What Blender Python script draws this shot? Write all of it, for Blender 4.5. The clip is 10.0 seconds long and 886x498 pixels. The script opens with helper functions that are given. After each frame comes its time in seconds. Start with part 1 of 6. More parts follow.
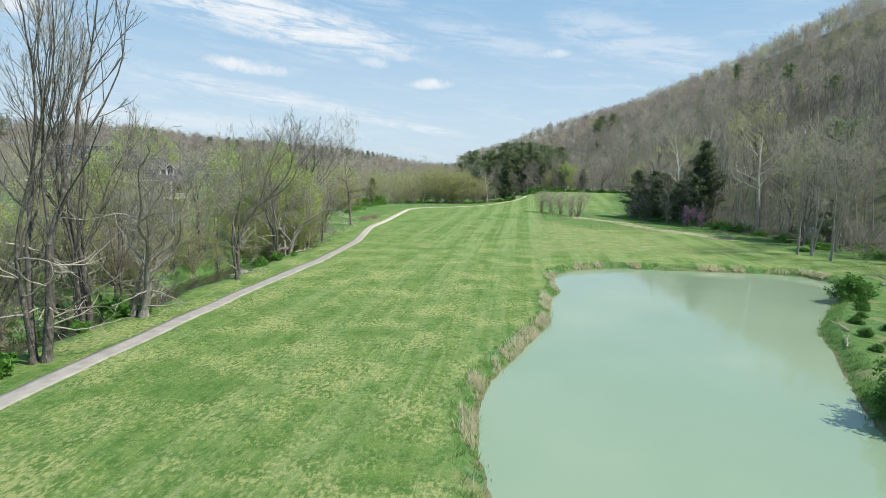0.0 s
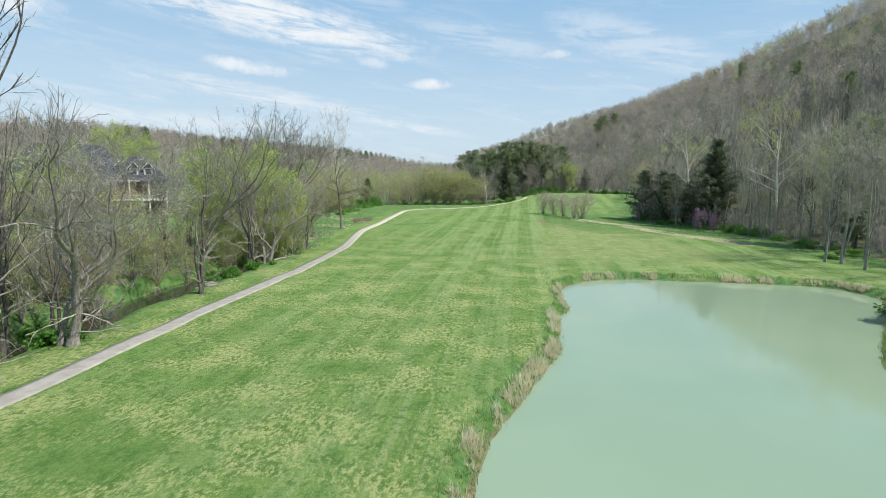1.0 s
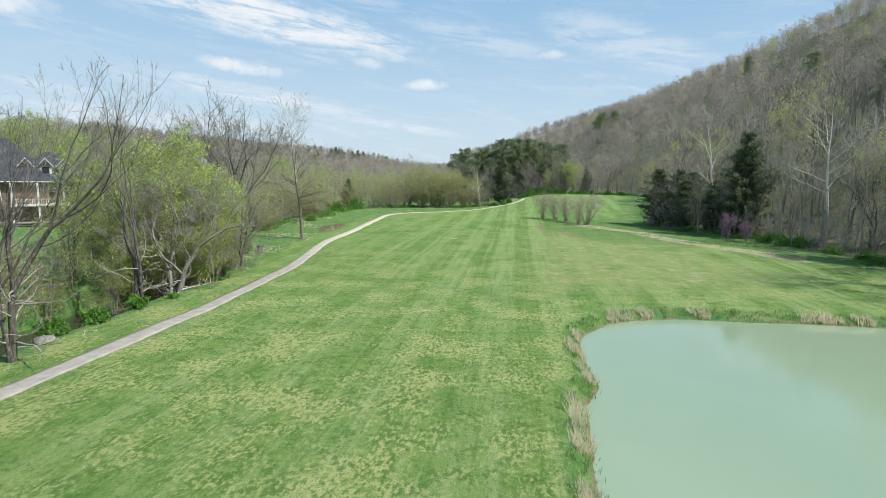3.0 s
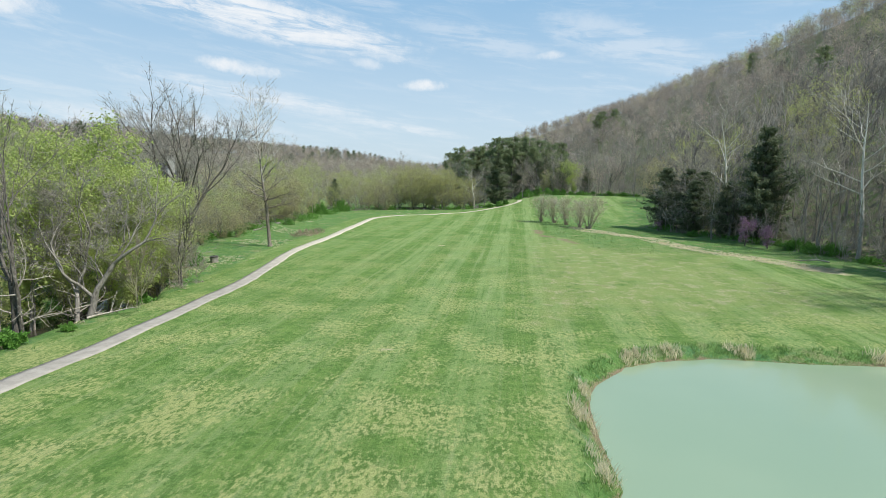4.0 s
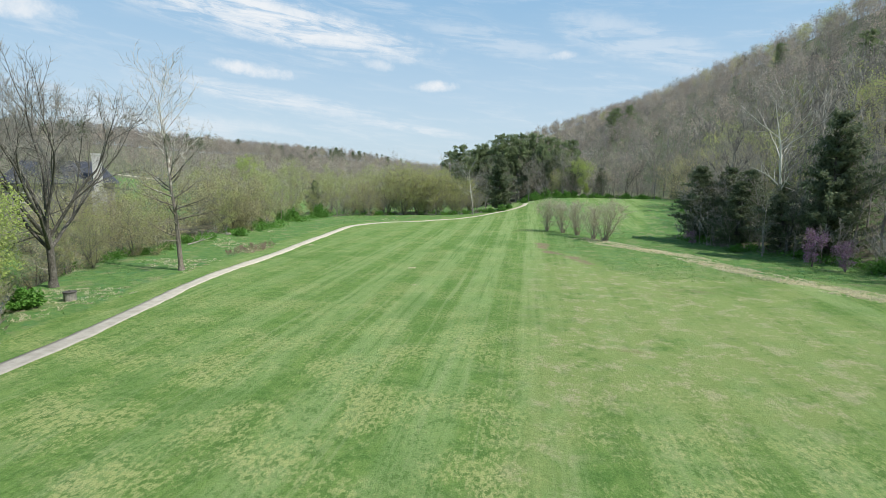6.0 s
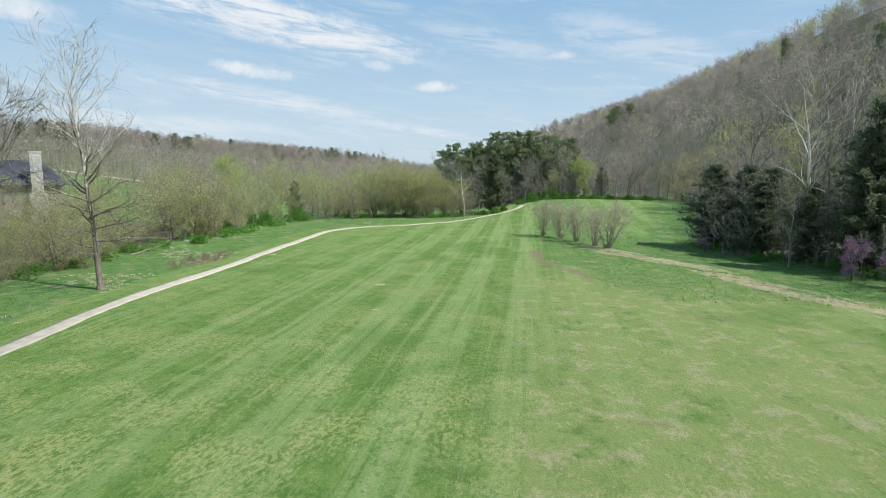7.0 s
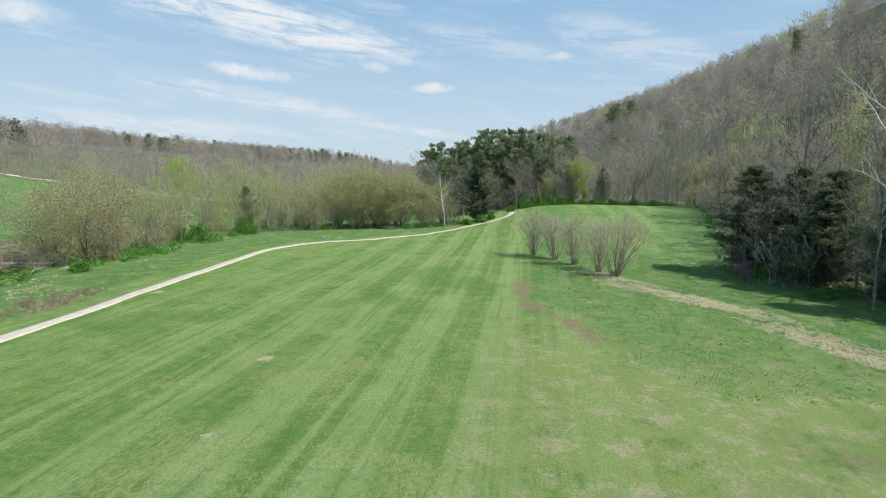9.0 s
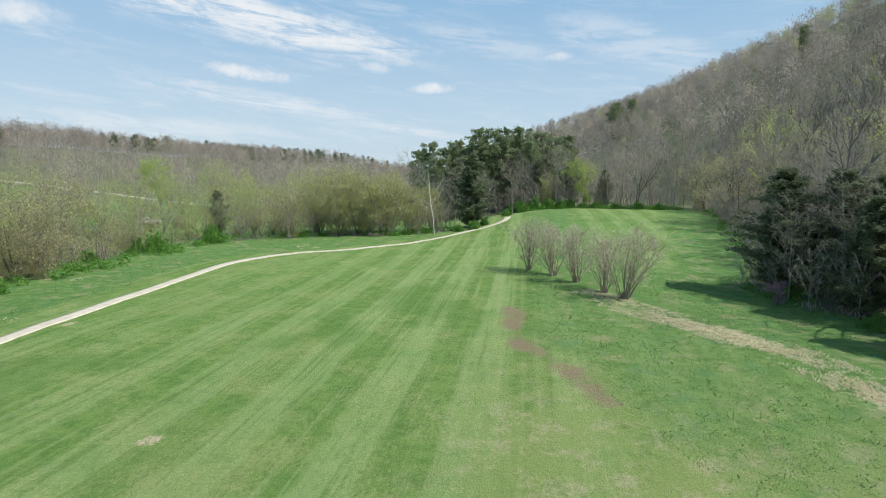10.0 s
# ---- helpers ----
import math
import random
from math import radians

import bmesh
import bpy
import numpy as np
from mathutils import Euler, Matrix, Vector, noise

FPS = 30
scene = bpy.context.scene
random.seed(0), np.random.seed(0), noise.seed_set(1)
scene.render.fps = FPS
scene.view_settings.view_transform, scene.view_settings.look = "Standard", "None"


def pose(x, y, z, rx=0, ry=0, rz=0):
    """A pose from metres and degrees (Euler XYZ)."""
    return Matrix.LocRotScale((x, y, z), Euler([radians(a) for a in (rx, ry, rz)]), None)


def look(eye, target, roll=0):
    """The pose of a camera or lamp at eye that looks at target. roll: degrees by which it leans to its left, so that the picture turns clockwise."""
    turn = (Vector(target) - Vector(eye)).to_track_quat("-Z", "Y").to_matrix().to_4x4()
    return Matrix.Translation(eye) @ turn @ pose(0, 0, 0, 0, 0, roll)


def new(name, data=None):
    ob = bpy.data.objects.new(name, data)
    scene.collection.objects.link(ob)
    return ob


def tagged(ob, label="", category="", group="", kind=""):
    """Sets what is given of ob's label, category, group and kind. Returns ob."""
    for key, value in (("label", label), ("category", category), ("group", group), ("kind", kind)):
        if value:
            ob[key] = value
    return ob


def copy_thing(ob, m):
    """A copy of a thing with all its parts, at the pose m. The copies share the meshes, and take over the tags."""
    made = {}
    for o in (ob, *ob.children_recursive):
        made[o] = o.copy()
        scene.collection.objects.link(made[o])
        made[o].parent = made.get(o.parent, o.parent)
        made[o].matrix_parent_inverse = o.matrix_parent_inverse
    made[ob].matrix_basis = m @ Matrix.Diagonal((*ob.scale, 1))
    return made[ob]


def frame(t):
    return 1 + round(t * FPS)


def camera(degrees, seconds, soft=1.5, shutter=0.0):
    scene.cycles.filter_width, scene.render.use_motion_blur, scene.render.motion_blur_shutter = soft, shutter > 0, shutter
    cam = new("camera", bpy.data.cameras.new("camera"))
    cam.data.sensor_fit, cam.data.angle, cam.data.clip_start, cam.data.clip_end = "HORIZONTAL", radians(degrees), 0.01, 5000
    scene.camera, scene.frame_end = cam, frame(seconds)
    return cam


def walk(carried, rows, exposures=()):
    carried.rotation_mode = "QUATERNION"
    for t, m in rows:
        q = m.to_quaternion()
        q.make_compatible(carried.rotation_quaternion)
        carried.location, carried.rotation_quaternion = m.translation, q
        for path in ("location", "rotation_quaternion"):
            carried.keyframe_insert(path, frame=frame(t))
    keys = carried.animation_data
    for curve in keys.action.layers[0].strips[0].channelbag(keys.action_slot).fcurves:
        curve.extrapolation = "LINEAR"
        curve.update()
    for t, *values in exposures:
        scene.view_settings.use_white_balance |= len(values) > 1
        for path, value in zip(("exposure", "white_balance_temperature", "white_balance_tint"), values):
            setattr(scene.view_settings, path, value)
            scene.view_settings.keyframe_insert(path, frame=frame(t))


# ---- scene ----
cam = camera(80.1, 10.0, soft=0.75)
METRES, EYE, TILT, LEAN, TURN = 102.57, 12.0, 0.0, 0.0, 8.5
ROWS = [
    (0.0, 0.0, 0.0, 0.0, 0.12, -8.13, -0.83),
    (0.5, 0.0024, 0.0328, 0.0, 0.13, -8.12, -0.88),
    (1.0, 0.0058, 0.0714, -0.0003, 0.05, -8.1, -0.87),
    (1.5, 0.0102, 0.115, -0.0007, -0.06, -8.09, -0.87),
    (2.0, 0.0158, 0.1612, -0.0013, -0.15, -8.08, -0.84),
    (2.5, 0.0226, 0.2091, -0.0018, -0.27, -8.07, -0.83),
    (4.0, 0.0525, 0.3616, -0.0035, -0.53, -8.0, -0.77),
    (4.5, 0.0653, 0.4133, -0.0035, -0.41, -7.99, -0.73),
    (5.0, 0.0786, 0.4651, -0.0037, 0.64, -7.99, -0.71),
    (5.5, 0.0921, 0.5173, -0.0038, 0.73, -7.94, -0.63),
    (7.0, 0.1304, 0.6737, -0.0047, 0.65, -7.87, -0.51),
    (7.5, 0.143, 0.7248, -0.0041, 0.62, -7.84, -0.43),
    (8.0, 0.1552, 0.776, -0.0026, 0.56, -7.81, -0.35),
    (8.5, 0.1674, 0.8274, -0.0007, 0.5, -7.78, -0.33),
    (9.0, 0.1793, 0.8787, 0.0019, 0.46, -7.77, -0.28),
    (9.5, 0.1899, 0.9265, 0.0041, 0.43, -7.74, -0.26),
    (10.0, 0.2004, 0.978, 0.0069, 0.38, -7.73, -0.19),
]
walk(cam, [(t, pose(0, 0, EYE, TILT, LEAN, TURN) @ pose(METRES * x, METRES * y, METRES * z, 90 + pitch, roll, yaw)) for t, x, y, z, yaw, pitch, roll in ROWS],
     exposures=((0.0, 0.36), (4.0, 0.34), (7.0, 0.29), (10.0, 0.27)))

# ---------------------------------------------------------------- light
SUN_EL, SUN_AZ = 52.0, 100.0          # azimuth clockwise from +y
SUN_DIR = Vector((math.sin(radians(SUN_AZ)) * math.cos(radians(SUN_EL)), math.cos(radians(SUN_AZ)) * math.cos(radians(SUN_EL)), math.sin(radians(SUN_EL))))
sun_data = bpy.data.lights.new("sun", "SUN")
sun_data.energy, sun_data.angle, sun_data.color = 4.0, radians(0.6), (1.0, 0.95, 0.87)
sun = new("sun", sun_data)
sun.matrix_world = look((0, 0, 200), Vector((0, 0, 200)) - SUN_DIR)


class Nodes:
    """Short hand for building node trees."""

    def __init__(self, tree):
        self.tree = tree
        tree.nodes.clear()

    def add(self, kind, props=None, **inputs):
        n = self.tree.nodes.new(kind)
        for k, v in (props or {}).items():
            setattr(n, k, v)
        for k, v in inputs.items():
            self.put(n, k, v)
        return n

    def put(self, n, k, v):
        s = n.inputs[int(k[1:])] if k[0] == "i" and k[1:].isdigit() else n.inputs[k.replace("_", " ")]
        if hasattr(v, "links"):
            self.tree.links.new(v, s)
        else:
            s.default_value = v

    def math(self, op, a, b=0.0, c=0.0, clamp=False):
        return self.add("ShaderNodeMath", {"operation": op, "use_clamp": clamp}, i0=a, i1=b, i2=c).outputs[0]

    def mix(self, f, a, b, blend="MIX"):
        n = self.add("ShaderNodeMix", {"data_type": "RGBA", "blend_type": blend})
        self.put(n, "i0", f), self.put(n, "i6", rgb(a)), self.put(n, "i7", rgb(b))
        return n.outputs[2]

    def noise(self, vec, scale, detail=3.0, rough=0.55, lac=2.0):
        return self.add("ShaderNodeTexNoise", None, Vector=vec, Scale=scale, Detail=detail, Roughness=rough, Lacunarity=lac).outputs[0]

    def step(self, v, lo, hi, a=0.0, b=1.0):
        return self.add("ShaderNodeMapRange", {"interpolation_type": "SMOOTHSTEP"}, i0=v, i1=lo, i2=hi, i3=a, i4=b).outputs[0]


def rgb(c):
    return (*c, 1.0) if isinstance(c, tuple) and len(c) == 3 else c


def make_world():
    w = bpy.data.worlds.new("sky")
    w.use_nodes = True
    scene.world = w
    n = Nodes(w.node_tree)
    out = n.add("ShaderNodeOutputWorld")
    bg = n.add("ShaderNodeBackground")
    sky = n.add("ShaderNodeTexSky", {"sky_type": "NISHITA", "sun_disc": False, "sun_elevation": radians(SUN_EL), "sun_rotation": radians(SUN_AZ),
                                     "altitude": 200.0, "air_density": 1.0, "dust_density": 1.4, "ozone_density": 1.2})
    d = n.add("ShaderNodeTexCoord").outputs["Generated"]
    xyz = n.add("ShaderNodeSeparateXYZ", None, i0=d)
    az = n.math("MULTIPLY", n.math("ARCTAN2", xyz.outputs[0], xyz.outputs[1]), 57.29578)
    el = n.math("MULTIPLY", n.math("ARCSINE", xyz.outputs[2]), 57.29578)
    # long wisps of cirrus, drawn out across the valley
    drift = n.math("ADD", el, n.math("MULTIPLY", az, 0.13))
    flow = n.add("ShaderNodeCombineXYZ", None, i0=n.math("MULTIPLY", az, 0.085), i1=n.math("MULTIPLY", drift, 0.5)).outputs[0]
    warp = n.noise(flow, 0.8, 4.0)
    bent = n.add("ShaderNodeVectorMath", {"operation": "ADD"}, i0=flow, i1=n.add("ShaderNodeCombineXYZ", None, i0=n.math("MULTIPLY", warp, 1.6), i1=n.math("MULTIPLY", warp, 0.9)).outputs[0]).outputs[0]
    fine = n.noise(bent, 1.7, 8.0, 0.66)
    cover = n.math("MULTIPLY", n.math("MULTIPLY", n.step(fine, 0.42, 0.75), n.step(n.noise(flow, 0.55, 3.0), 0.35, 0.65)), 0.42)
    # the broad streaks and the few small fair-weather clouds, by direction: azimuth, elevation, half width, half height, strength, slant
    wob = n.math("MULTIPLY", n.math("SUBTRACT", n.noise(d, 30.0, 7.0, 0.68), 0.5), 3.2)
    for a, e, w_, h_, s, tilt in CLOUDS:
        da = n.math("SUBTRACT", az, a)
        de = n.math("SUBTRACT", n.math("SUBTRACT", el, e), n.math("MULTIPLY", da, tilt))
        r = n.math("ADD", n.math("POWER", n.math("ABSOLUTE", n.math("DIVIDE", da, w_)), 2.0), n.math("POWER", n.math("ABSOLUTE", n.math("DIVIDE", de, h_)), 2.0))
        if w_ > 5.5:
            m = n.math("MULTIPLY", n.step(n.math("ADD", r, n.math("MULTIPLY", wob, 0.5)), 1.5, 0.0, 0.0, s), n.step(fine, 0.36, 0.60, 0.05, 1.0))
        else:
            m = n.step(n.math("ADD", r, wob), 1.5, -0.5, 0.0, s)
        cover = n.math("MAXIMUM", cover, m)
    clear = n.mix(n.step(el, -1.0, 24.0), (4.9, 6.1, 7.0, 1), (2.15, 4.15, 6.3, 1))
    low = n.mix(n.step(el, 28.0, 55.0, 0.85, 0.25), sky.outputs[0], clear)
    col = n.mix(cover, low, (6.9, 7.2, 7.5, 1))
    n.put(bg, "Color", col)
    n.put(bg, "Strength", 0.10)
    n.put(out, "Surface", bg.outputs[0])


CLOUDS = [(-28.6, 10.1, 4.0, 0.7, 0.95, -0.08), (-9.9, 9.2, 2.3, 0.6, 1.0, 0.03), (-16.2, 11.2, 1.8, 0.6, 0.6, -0.1), (2.9, 12.1, 1.7, 0.45, 0.7, 0.02),
          (-47.2, 13.3, 3.8, 1.1, 0.85, 0.0), (-27.0, 14.8, 16.0, 2.2, 1.0, -0.14), (-27.5, 7.6, 12.0, 1.0, 0.7, -0.12), (-12.5, 4.9, 7.5, 0.5, 0.55, -0.13),
          (10.0, 13.0, 9.0, 2.2, 0.4, -0.3), (23.0, 17.0, 3.0, 0.9, 0.6, 0.0), (-38.0, 4.6, 13.0, 1.3, 0.5, -0.03), (-4.0, 13.5, 8.0, 1.4, 0.35, -0.2)]
make_world()


# ---------------------------------------------------------------- materials
def surface(name, build, rough=0.9, spec=0.25):
    m = bpy.data.materials.new(name)
    m.use_nodes = True
    n = Nodes(m.node_tree)
    out = n.add("ShaderNodeOutputMaterial")
    b = n.add("ShaderNodeBsdfPrincipled", None, Roughness=rough)
    b.inputs["Specular IOR Level"].default_value = spec
    n.put(out, "Surface", b.outputs[0])
    build(n, b)
    return m


def coords(n):
    return n.add("ShaderNodeTexCoord").outputs["Object"]


def bump(n, b, height, strength, dist):
    n.put(b, "Normal", n.add("ShaderNodeBump", None, Strength=strength, Distance=dist, Height=height).outputs[0])


def mottled(c1, c2, scale=1.0, rough=0.9, spec=0.2, relief=0.0, translucent=0.0, fine=8.0):
    def build(n, b):
        v = coords(n)
        f = n.step(n.noise(v, scale, 4.0, 0.6), 0.3, 0.7)
        col = n.mix(f, c1, c2)
        g = n.noise(v, scale * fine, 3.0)
        col = n.mix(0.5, col, n.mix(g, (0.35, 0.35, 0.35), (1.0, 1.0, 1.0)), "MULTIPLY") if relief else col
        n.put(b, "Base Color", col)
        if relief:
            bump(n, b, g, 0.6, relief)
    return build


def leafy(name, c1, c2, scale=0.5, trans=0.25):
    """Leaves: colour varies from leaf to leaf and from bough to bough."""
    m = bpy.data.materials.new(name)
    m.use_nodes = True
    n = Nodes(m.node_tree)
    out = n.add("ShaderNodeOutputMaterial")
    rnd = n.add("ShaderNodeNewGeometry").outputs["Random Per Island"]
    pos = n.add("ShaderNodeNewGeometry").outputs["Position"]
    f = n.math("ADD", n.math("MULTIPLY", rnd, 0.6), n.math("MULTIPLY", n.step(n.noise(pos, scale, 2.0), 0.3, 0.7), 0.4))
    col = n.mix(f, c1, c2)
    d = n.add("ShaderNodeBsdfPrincipled", None, Roughness=0.6)
    d.inputs["Specular IOR Level"].default_value = 0.2
    n.put(d, "Base Color", col)
    t = n.add("ShaderNodeBsdfTranslucent")
    n.put(t, "Color", col)
    mx = n.add("ShaderNodeMixShader", None, i0=trans, i1=d.outputs[0], i2=t.outputs[0])
    n.put(out, "Surface", mx.outputs[0])
    return m


def bark_build(dark, light, white=None, start=3.0, end=9.0):
    def build(n, b):
        v = coords(n)
        stretched = n.add("ShaderNodeMapping", None, Vector=v, Scale=(6.0, 6.0, 1.2)).outputs[0]
        g = n.noise(stretched, 1.5, 5.0, 0.65)
        col = n.mix(n.step(g, 0.3, 0.7), dark, light)
        if white:
            z = n.add("ShaderNodeSeparateXYZ", None, i0=v).outputs[2]
            blot = n.noise(v, 0.9, 3.0, 0.6)
            f = n.step(n.math("ADD", n.math("DIVIDE", n.math("SUBTRACT", z, start), end - start), n.math("MULTIPLY", n.math("SUBTRACT", blot, 0.5), 3.0)), 0.2, 0.9)
            col = n.mix(f, col, white)
        lichen = n.noise(v, 3.5, 5.0, 0.7)
        col = n.mix(n.step(lichen, 0.54, 0.64, 0.0, 0.5), col, (0.36, 0.36, 0.32))
        col = n.mix(n.step(lichen, 0.44, 0.34, 0.0, 0.55), col, (0.05, 0.046, 0.04))
        n.put(b, "Base Color", col)
        bump(n, b, n.math("ADD", g, lichen), 0.9, 0.05)
    return build


def twiggy(name, c1, c2, scale=0.12, c3=None, trans=0.3):
    """Fine twigs: colour drifts from tree to tree; a spray of them lets light through."""
    m = bpy.data.materials.new(name)
    m.use_nodes = True
    n = Nodes(m.node_tree)
    out = n.add("ShaderNodeOutputMaterial")
    geo = n.add("ShaderNodeNewGeometry")
    pos, r = geo.outputs["Position"], geo.outputs["Random Per Island"]
    col = n.mix(n.step(n.noise(pos, scale, 3.0, 0.6), 0.35, 0.65), c1, c2)
    if c3:
        col = n.mix(n.step(n.noise(pos, scale * 0.8, 4.0, 0.6), 0.50, 0.66, 0.0, 0.85), col, c3)
        tree = n.add("ShaderNodeTexVoronoi", None, Vector=pos, Scale=0.11)
        hue = n.add("ShaderNodeSeparateColor", None, Color=tree.outputs["Color"])
        col = n.mix(n.step(hue.outputs[0], 0.72, 0.88, 0.0, 0.55), col, (0.46, 0.36, 0.29))
        col = n.mix(n.step(hue.outputs[1], 0.7, 0.84, 0.0, 0.5), col, (0.44, 0.46, 0.26))
        col = n.mix(0.8, col, n.mix(hue.outputs[2], (0.72, 0.72, 0.74), (1.18, 1.16, 1.12)), "MULTIPLY")
    col = n.mix(n.math("MULTIPLY", r, 0.35), col, (0.45, 0.42, 0.375))
    d = n.add("ShaderNodeBsdfDiffuse", None, Color=col)
    t = n.add("ShaderNodeBsdfTranslucent", None, Color=col)
    n.put(out, "Surface", n.add("ShaderNodeMixShader", None, i0=trans, i1=d.outputs[0], i2=t.outputs[0]).outputs[0])
    return m


def ramp(n, f, *stops):
    """A colour ramp over f: (place, colour) pairs."""
    r = n.add("ShaderNodeValToRGB", None, Fac=f)
    e = r.color_ramp.elements
    while len(e) < len(stops):
        e.new(0.5)
    for k, (p, c) in enumerate(stops):
        e[k].position, e[k].color = p, rgb(c)
    return r.outputs[0]


def woodland(name, trans=0.35):
    """Twigs and first buds of whole woods: one tone a tree, from grey and brown over rosy to yellow-green, the far
    tones paled for haze.
    """
    m = bpy.data.materials.new(name)
    m.use_nodes = True
    n = Nodes(m.node_tree)
    out = n.add("ShaderNodeOutputMaterial")
    tone = n.add("ShaderNodeAttribute", {"attribute_name": "tone"}).outputs["Fac"]
    r = n.add("ShaderNodeNewGeometry").outputs["Random Per Island"]
    # tones above 0.3, mostly the far hill's, are lightened to hold aerial haze
    col = ramp(n, tone, (0.0, (0.22, 0.208, 0.185)), (0.15, (0.46, 0.435, 0.39)), (0.3, (0.37, 0.345, 0.305)), (0.45, (0.45, 0.405, 0.345)), (0.6, (0.50, 0.425, 0.375)),
               (0.72, (0.48, 0.45, 0.335)), (0.82, (0.48, 0.49, 0.28)), (0.92, (0.53, 0.56, 0.26)), (1.0, (0.52, 0.56, 0.20)))
    own = n.math("FRACT", n.math("MULTIPLY", tone, 61.7))
    col = n.mix(1.0, col, n.mix(own, (0.66, 0.66, 0.68), (1.22, 1.2, 1.16)), "MULTIPLY")
    col = n.mix(1.0, col, n.mix(r, (0.82, 0.82, 0.83), (1.14, 1.13, 1.12)), "MULTIPLY")
    d = n.add("ShaderNodeBsdfDiffuse", None, Color=col)
    t = n.add("ShaderNodeBsdfTranslucent", None, Color=col)
    n.put(out, "Surface", n.add("ShaderNodeMixShader", None, i0=trans, i1=d.outputs[0], i2=t.outputs[0]).outputs[0])
    return m


def ground_build(n, b):
    v = coords(n)
    a = {k: n.add("ShaderNodeAttribute", {"attribute_name": k}).outputs["Fac"] for k in ("mown", "rough", "litter", "straw", "earth", "worn")}
    x = n.add("ShaderNodeSeparateXYZ", None, i0=v).outputs[0]
    y = n.add("ShaderNodeSeparateXYZ", None, i0=v).outputs[1]
    n3 = n.noise(v, 0.22, 4.0, 0.6)
    n1 = n.noise(v, 0.9, 4.0, 0.65)
    nf = n.noise(v, 4.5, 4.0, 0.7)
    nb = n.noise(v, 22.0, 3.0, 0.7)
    long = n.add("ShaderNodeMapping", None, Vector=v, Scale=(1.6, 0.16, 1.0)).outputs[0]
    nl = n.noise(long, 0.9, 4.0, 0.6)
    # mown turf
    tuft = n.noise(n.add("ShaderNodeMapping", None, Vector=v, Scale=(1.5, 0.85, 1.0)).outputs[0], 3.0, 6.0, 0.72)
    turf = n.mix(n.step(n1, 0.36, 0.64), (0.10, 0.208, 0.048), (0.16, 0.272, 0.068))
    turf = n.mix(n.math("MULTIPLY", n.step(n3, 0.47, 0.66), 0.5), turf, (0.215, 0.28, 0.10))
    wave = n.math("SINE", n.math("ADD", n.math("MULTIPLY", n.math("ADD", x, -1.7), 6.28318 / 5.7), n.math("MULTIPLY", n.math("SUBTRACT", n3, 0.5), 1.6)))
    stripe = n.math("MULTIPLY", n.step(wave, -0.4, 0.4), n.math("MULTIPLY", n.step(y, 35.0, 105.0, 0.4, 1.0), n.step(x, -26.0, -6.0, 0.45, 1.0)))
    turf = n.mix(n.math("MULTIPLY", n.math("MULTIPLY", n.math("SUBTRACT", 1.0, stripe), n.step(x, -24.0, -6.0, 0.15, 1.0)), n.step(y, 60.0, 110.0, 0.0, 0.22)), turf, (0.085, 0.185, 0.038))
    turf = n.mix(n.math("MULTIPLY", stripe, n.step(nl, 0.3, 0.6, 0.4, 0.9)), turf, (0.225, 0.335, 0.125))
    coarse = n.step(y, 60.0, 125.0, 1.0, 0.28)
    track = n.noise(n.add("ShaderNodeMapping", None, Vector=v, Rotation=(0, 0, radians(-3)), Scale=(1.7, 0.035, 1.0)).outputs[0], 1.0, 5.0, 0.6)
    turf = n.mix(n.step(track, 0.53, 0.66, 0.0, 0.55), turf, (0.265, 0.345, 0.155))
    turf = n.mix(n.step(track, 0.48, 0.36, 0.0, 0.6), turf, (0.082, 0.18, 0.04))
    pale = n.step(n.math("ADD", tuft, n.math("MULTIPLY", n.math("SUBTRACT", n3, 0.5), 0.35)), 0.505, 0.575)
    turf = n.mix(n.math("MULTIPLY", n.math("MULTIPLY", pale, coarse), n.step(n3, 0.38, 0.60, 0.25, 0.95)), turf, (0.37, 0.41, 0.165))
    deep = n.step(n.math("ADD", tuft, n.math("MULTIPLY", n.math("SUBTRACT", n1, 0.5), 0.6)), 0.45, 0.39)
    turf = n.mix(n.math("MULTIPLY", n.math("MULTIPLY", deep, coarse), 0.65), turf, (0.064, 0.15, 0.028))
    worn = n.mix(n.step(n.math("ADD", n.noise(v, 0.55, 5.0, 0.65), n.math("MULTIPLY", tuft, 0.5)), 0.72, 0.92), (0.225, 0.295, 0.10), (0.36, 0.35, 0.205))
    turf = n.mix(n.math("MULTIPLY", a["worn"], n.step(n.math("ADD", n1, n3), 0.65, 1.05, 0.25, 0.95)), turf, worn)
    broad = n.noise(v, 0.055, 3.0, 0.55)
    turf = n.mix(n.step(broad, 0.44, 0.32, 0.0, 0.4), turf, (0.085, 0.185, 0.038))
    turf = n.mix(n.step(broad, 0.56, 0.70, 0.0, 0.22), turf, (0.26, 0.32, 0.125))
    # longer grass
    wild = n.mix(n.step(n1, 0.35, 0.65), (0.085, 0.19, 0.05), (0.15, 0.262, 0.08))
    wild = n.mix(n.math("MULTIPLY", n.step(nf, 0.5, 0.75), 0.5), wild, (0.27, 0.34, 0.13))
    wild = n.mix(n.step(n.noise(v, 1.6, 5.0, 0.7), 0.52, 0.66, 0.0, 0.5), wild, (0.065, 0.175, 0.06))
    wild = n.mix(n.step(n.noise(v, 0.35, 4.0, 0.65), 0.53, 0.63, 0.0, 0.6), wild, (0.29, 0.29, 0.155))
    wild = n.mix(n.step(n.noise(v, 0.5, 4.0, 0.65), 0.46, 0.36, 0.0, 0.6), wild, (0.075, 0.20, 0.085))
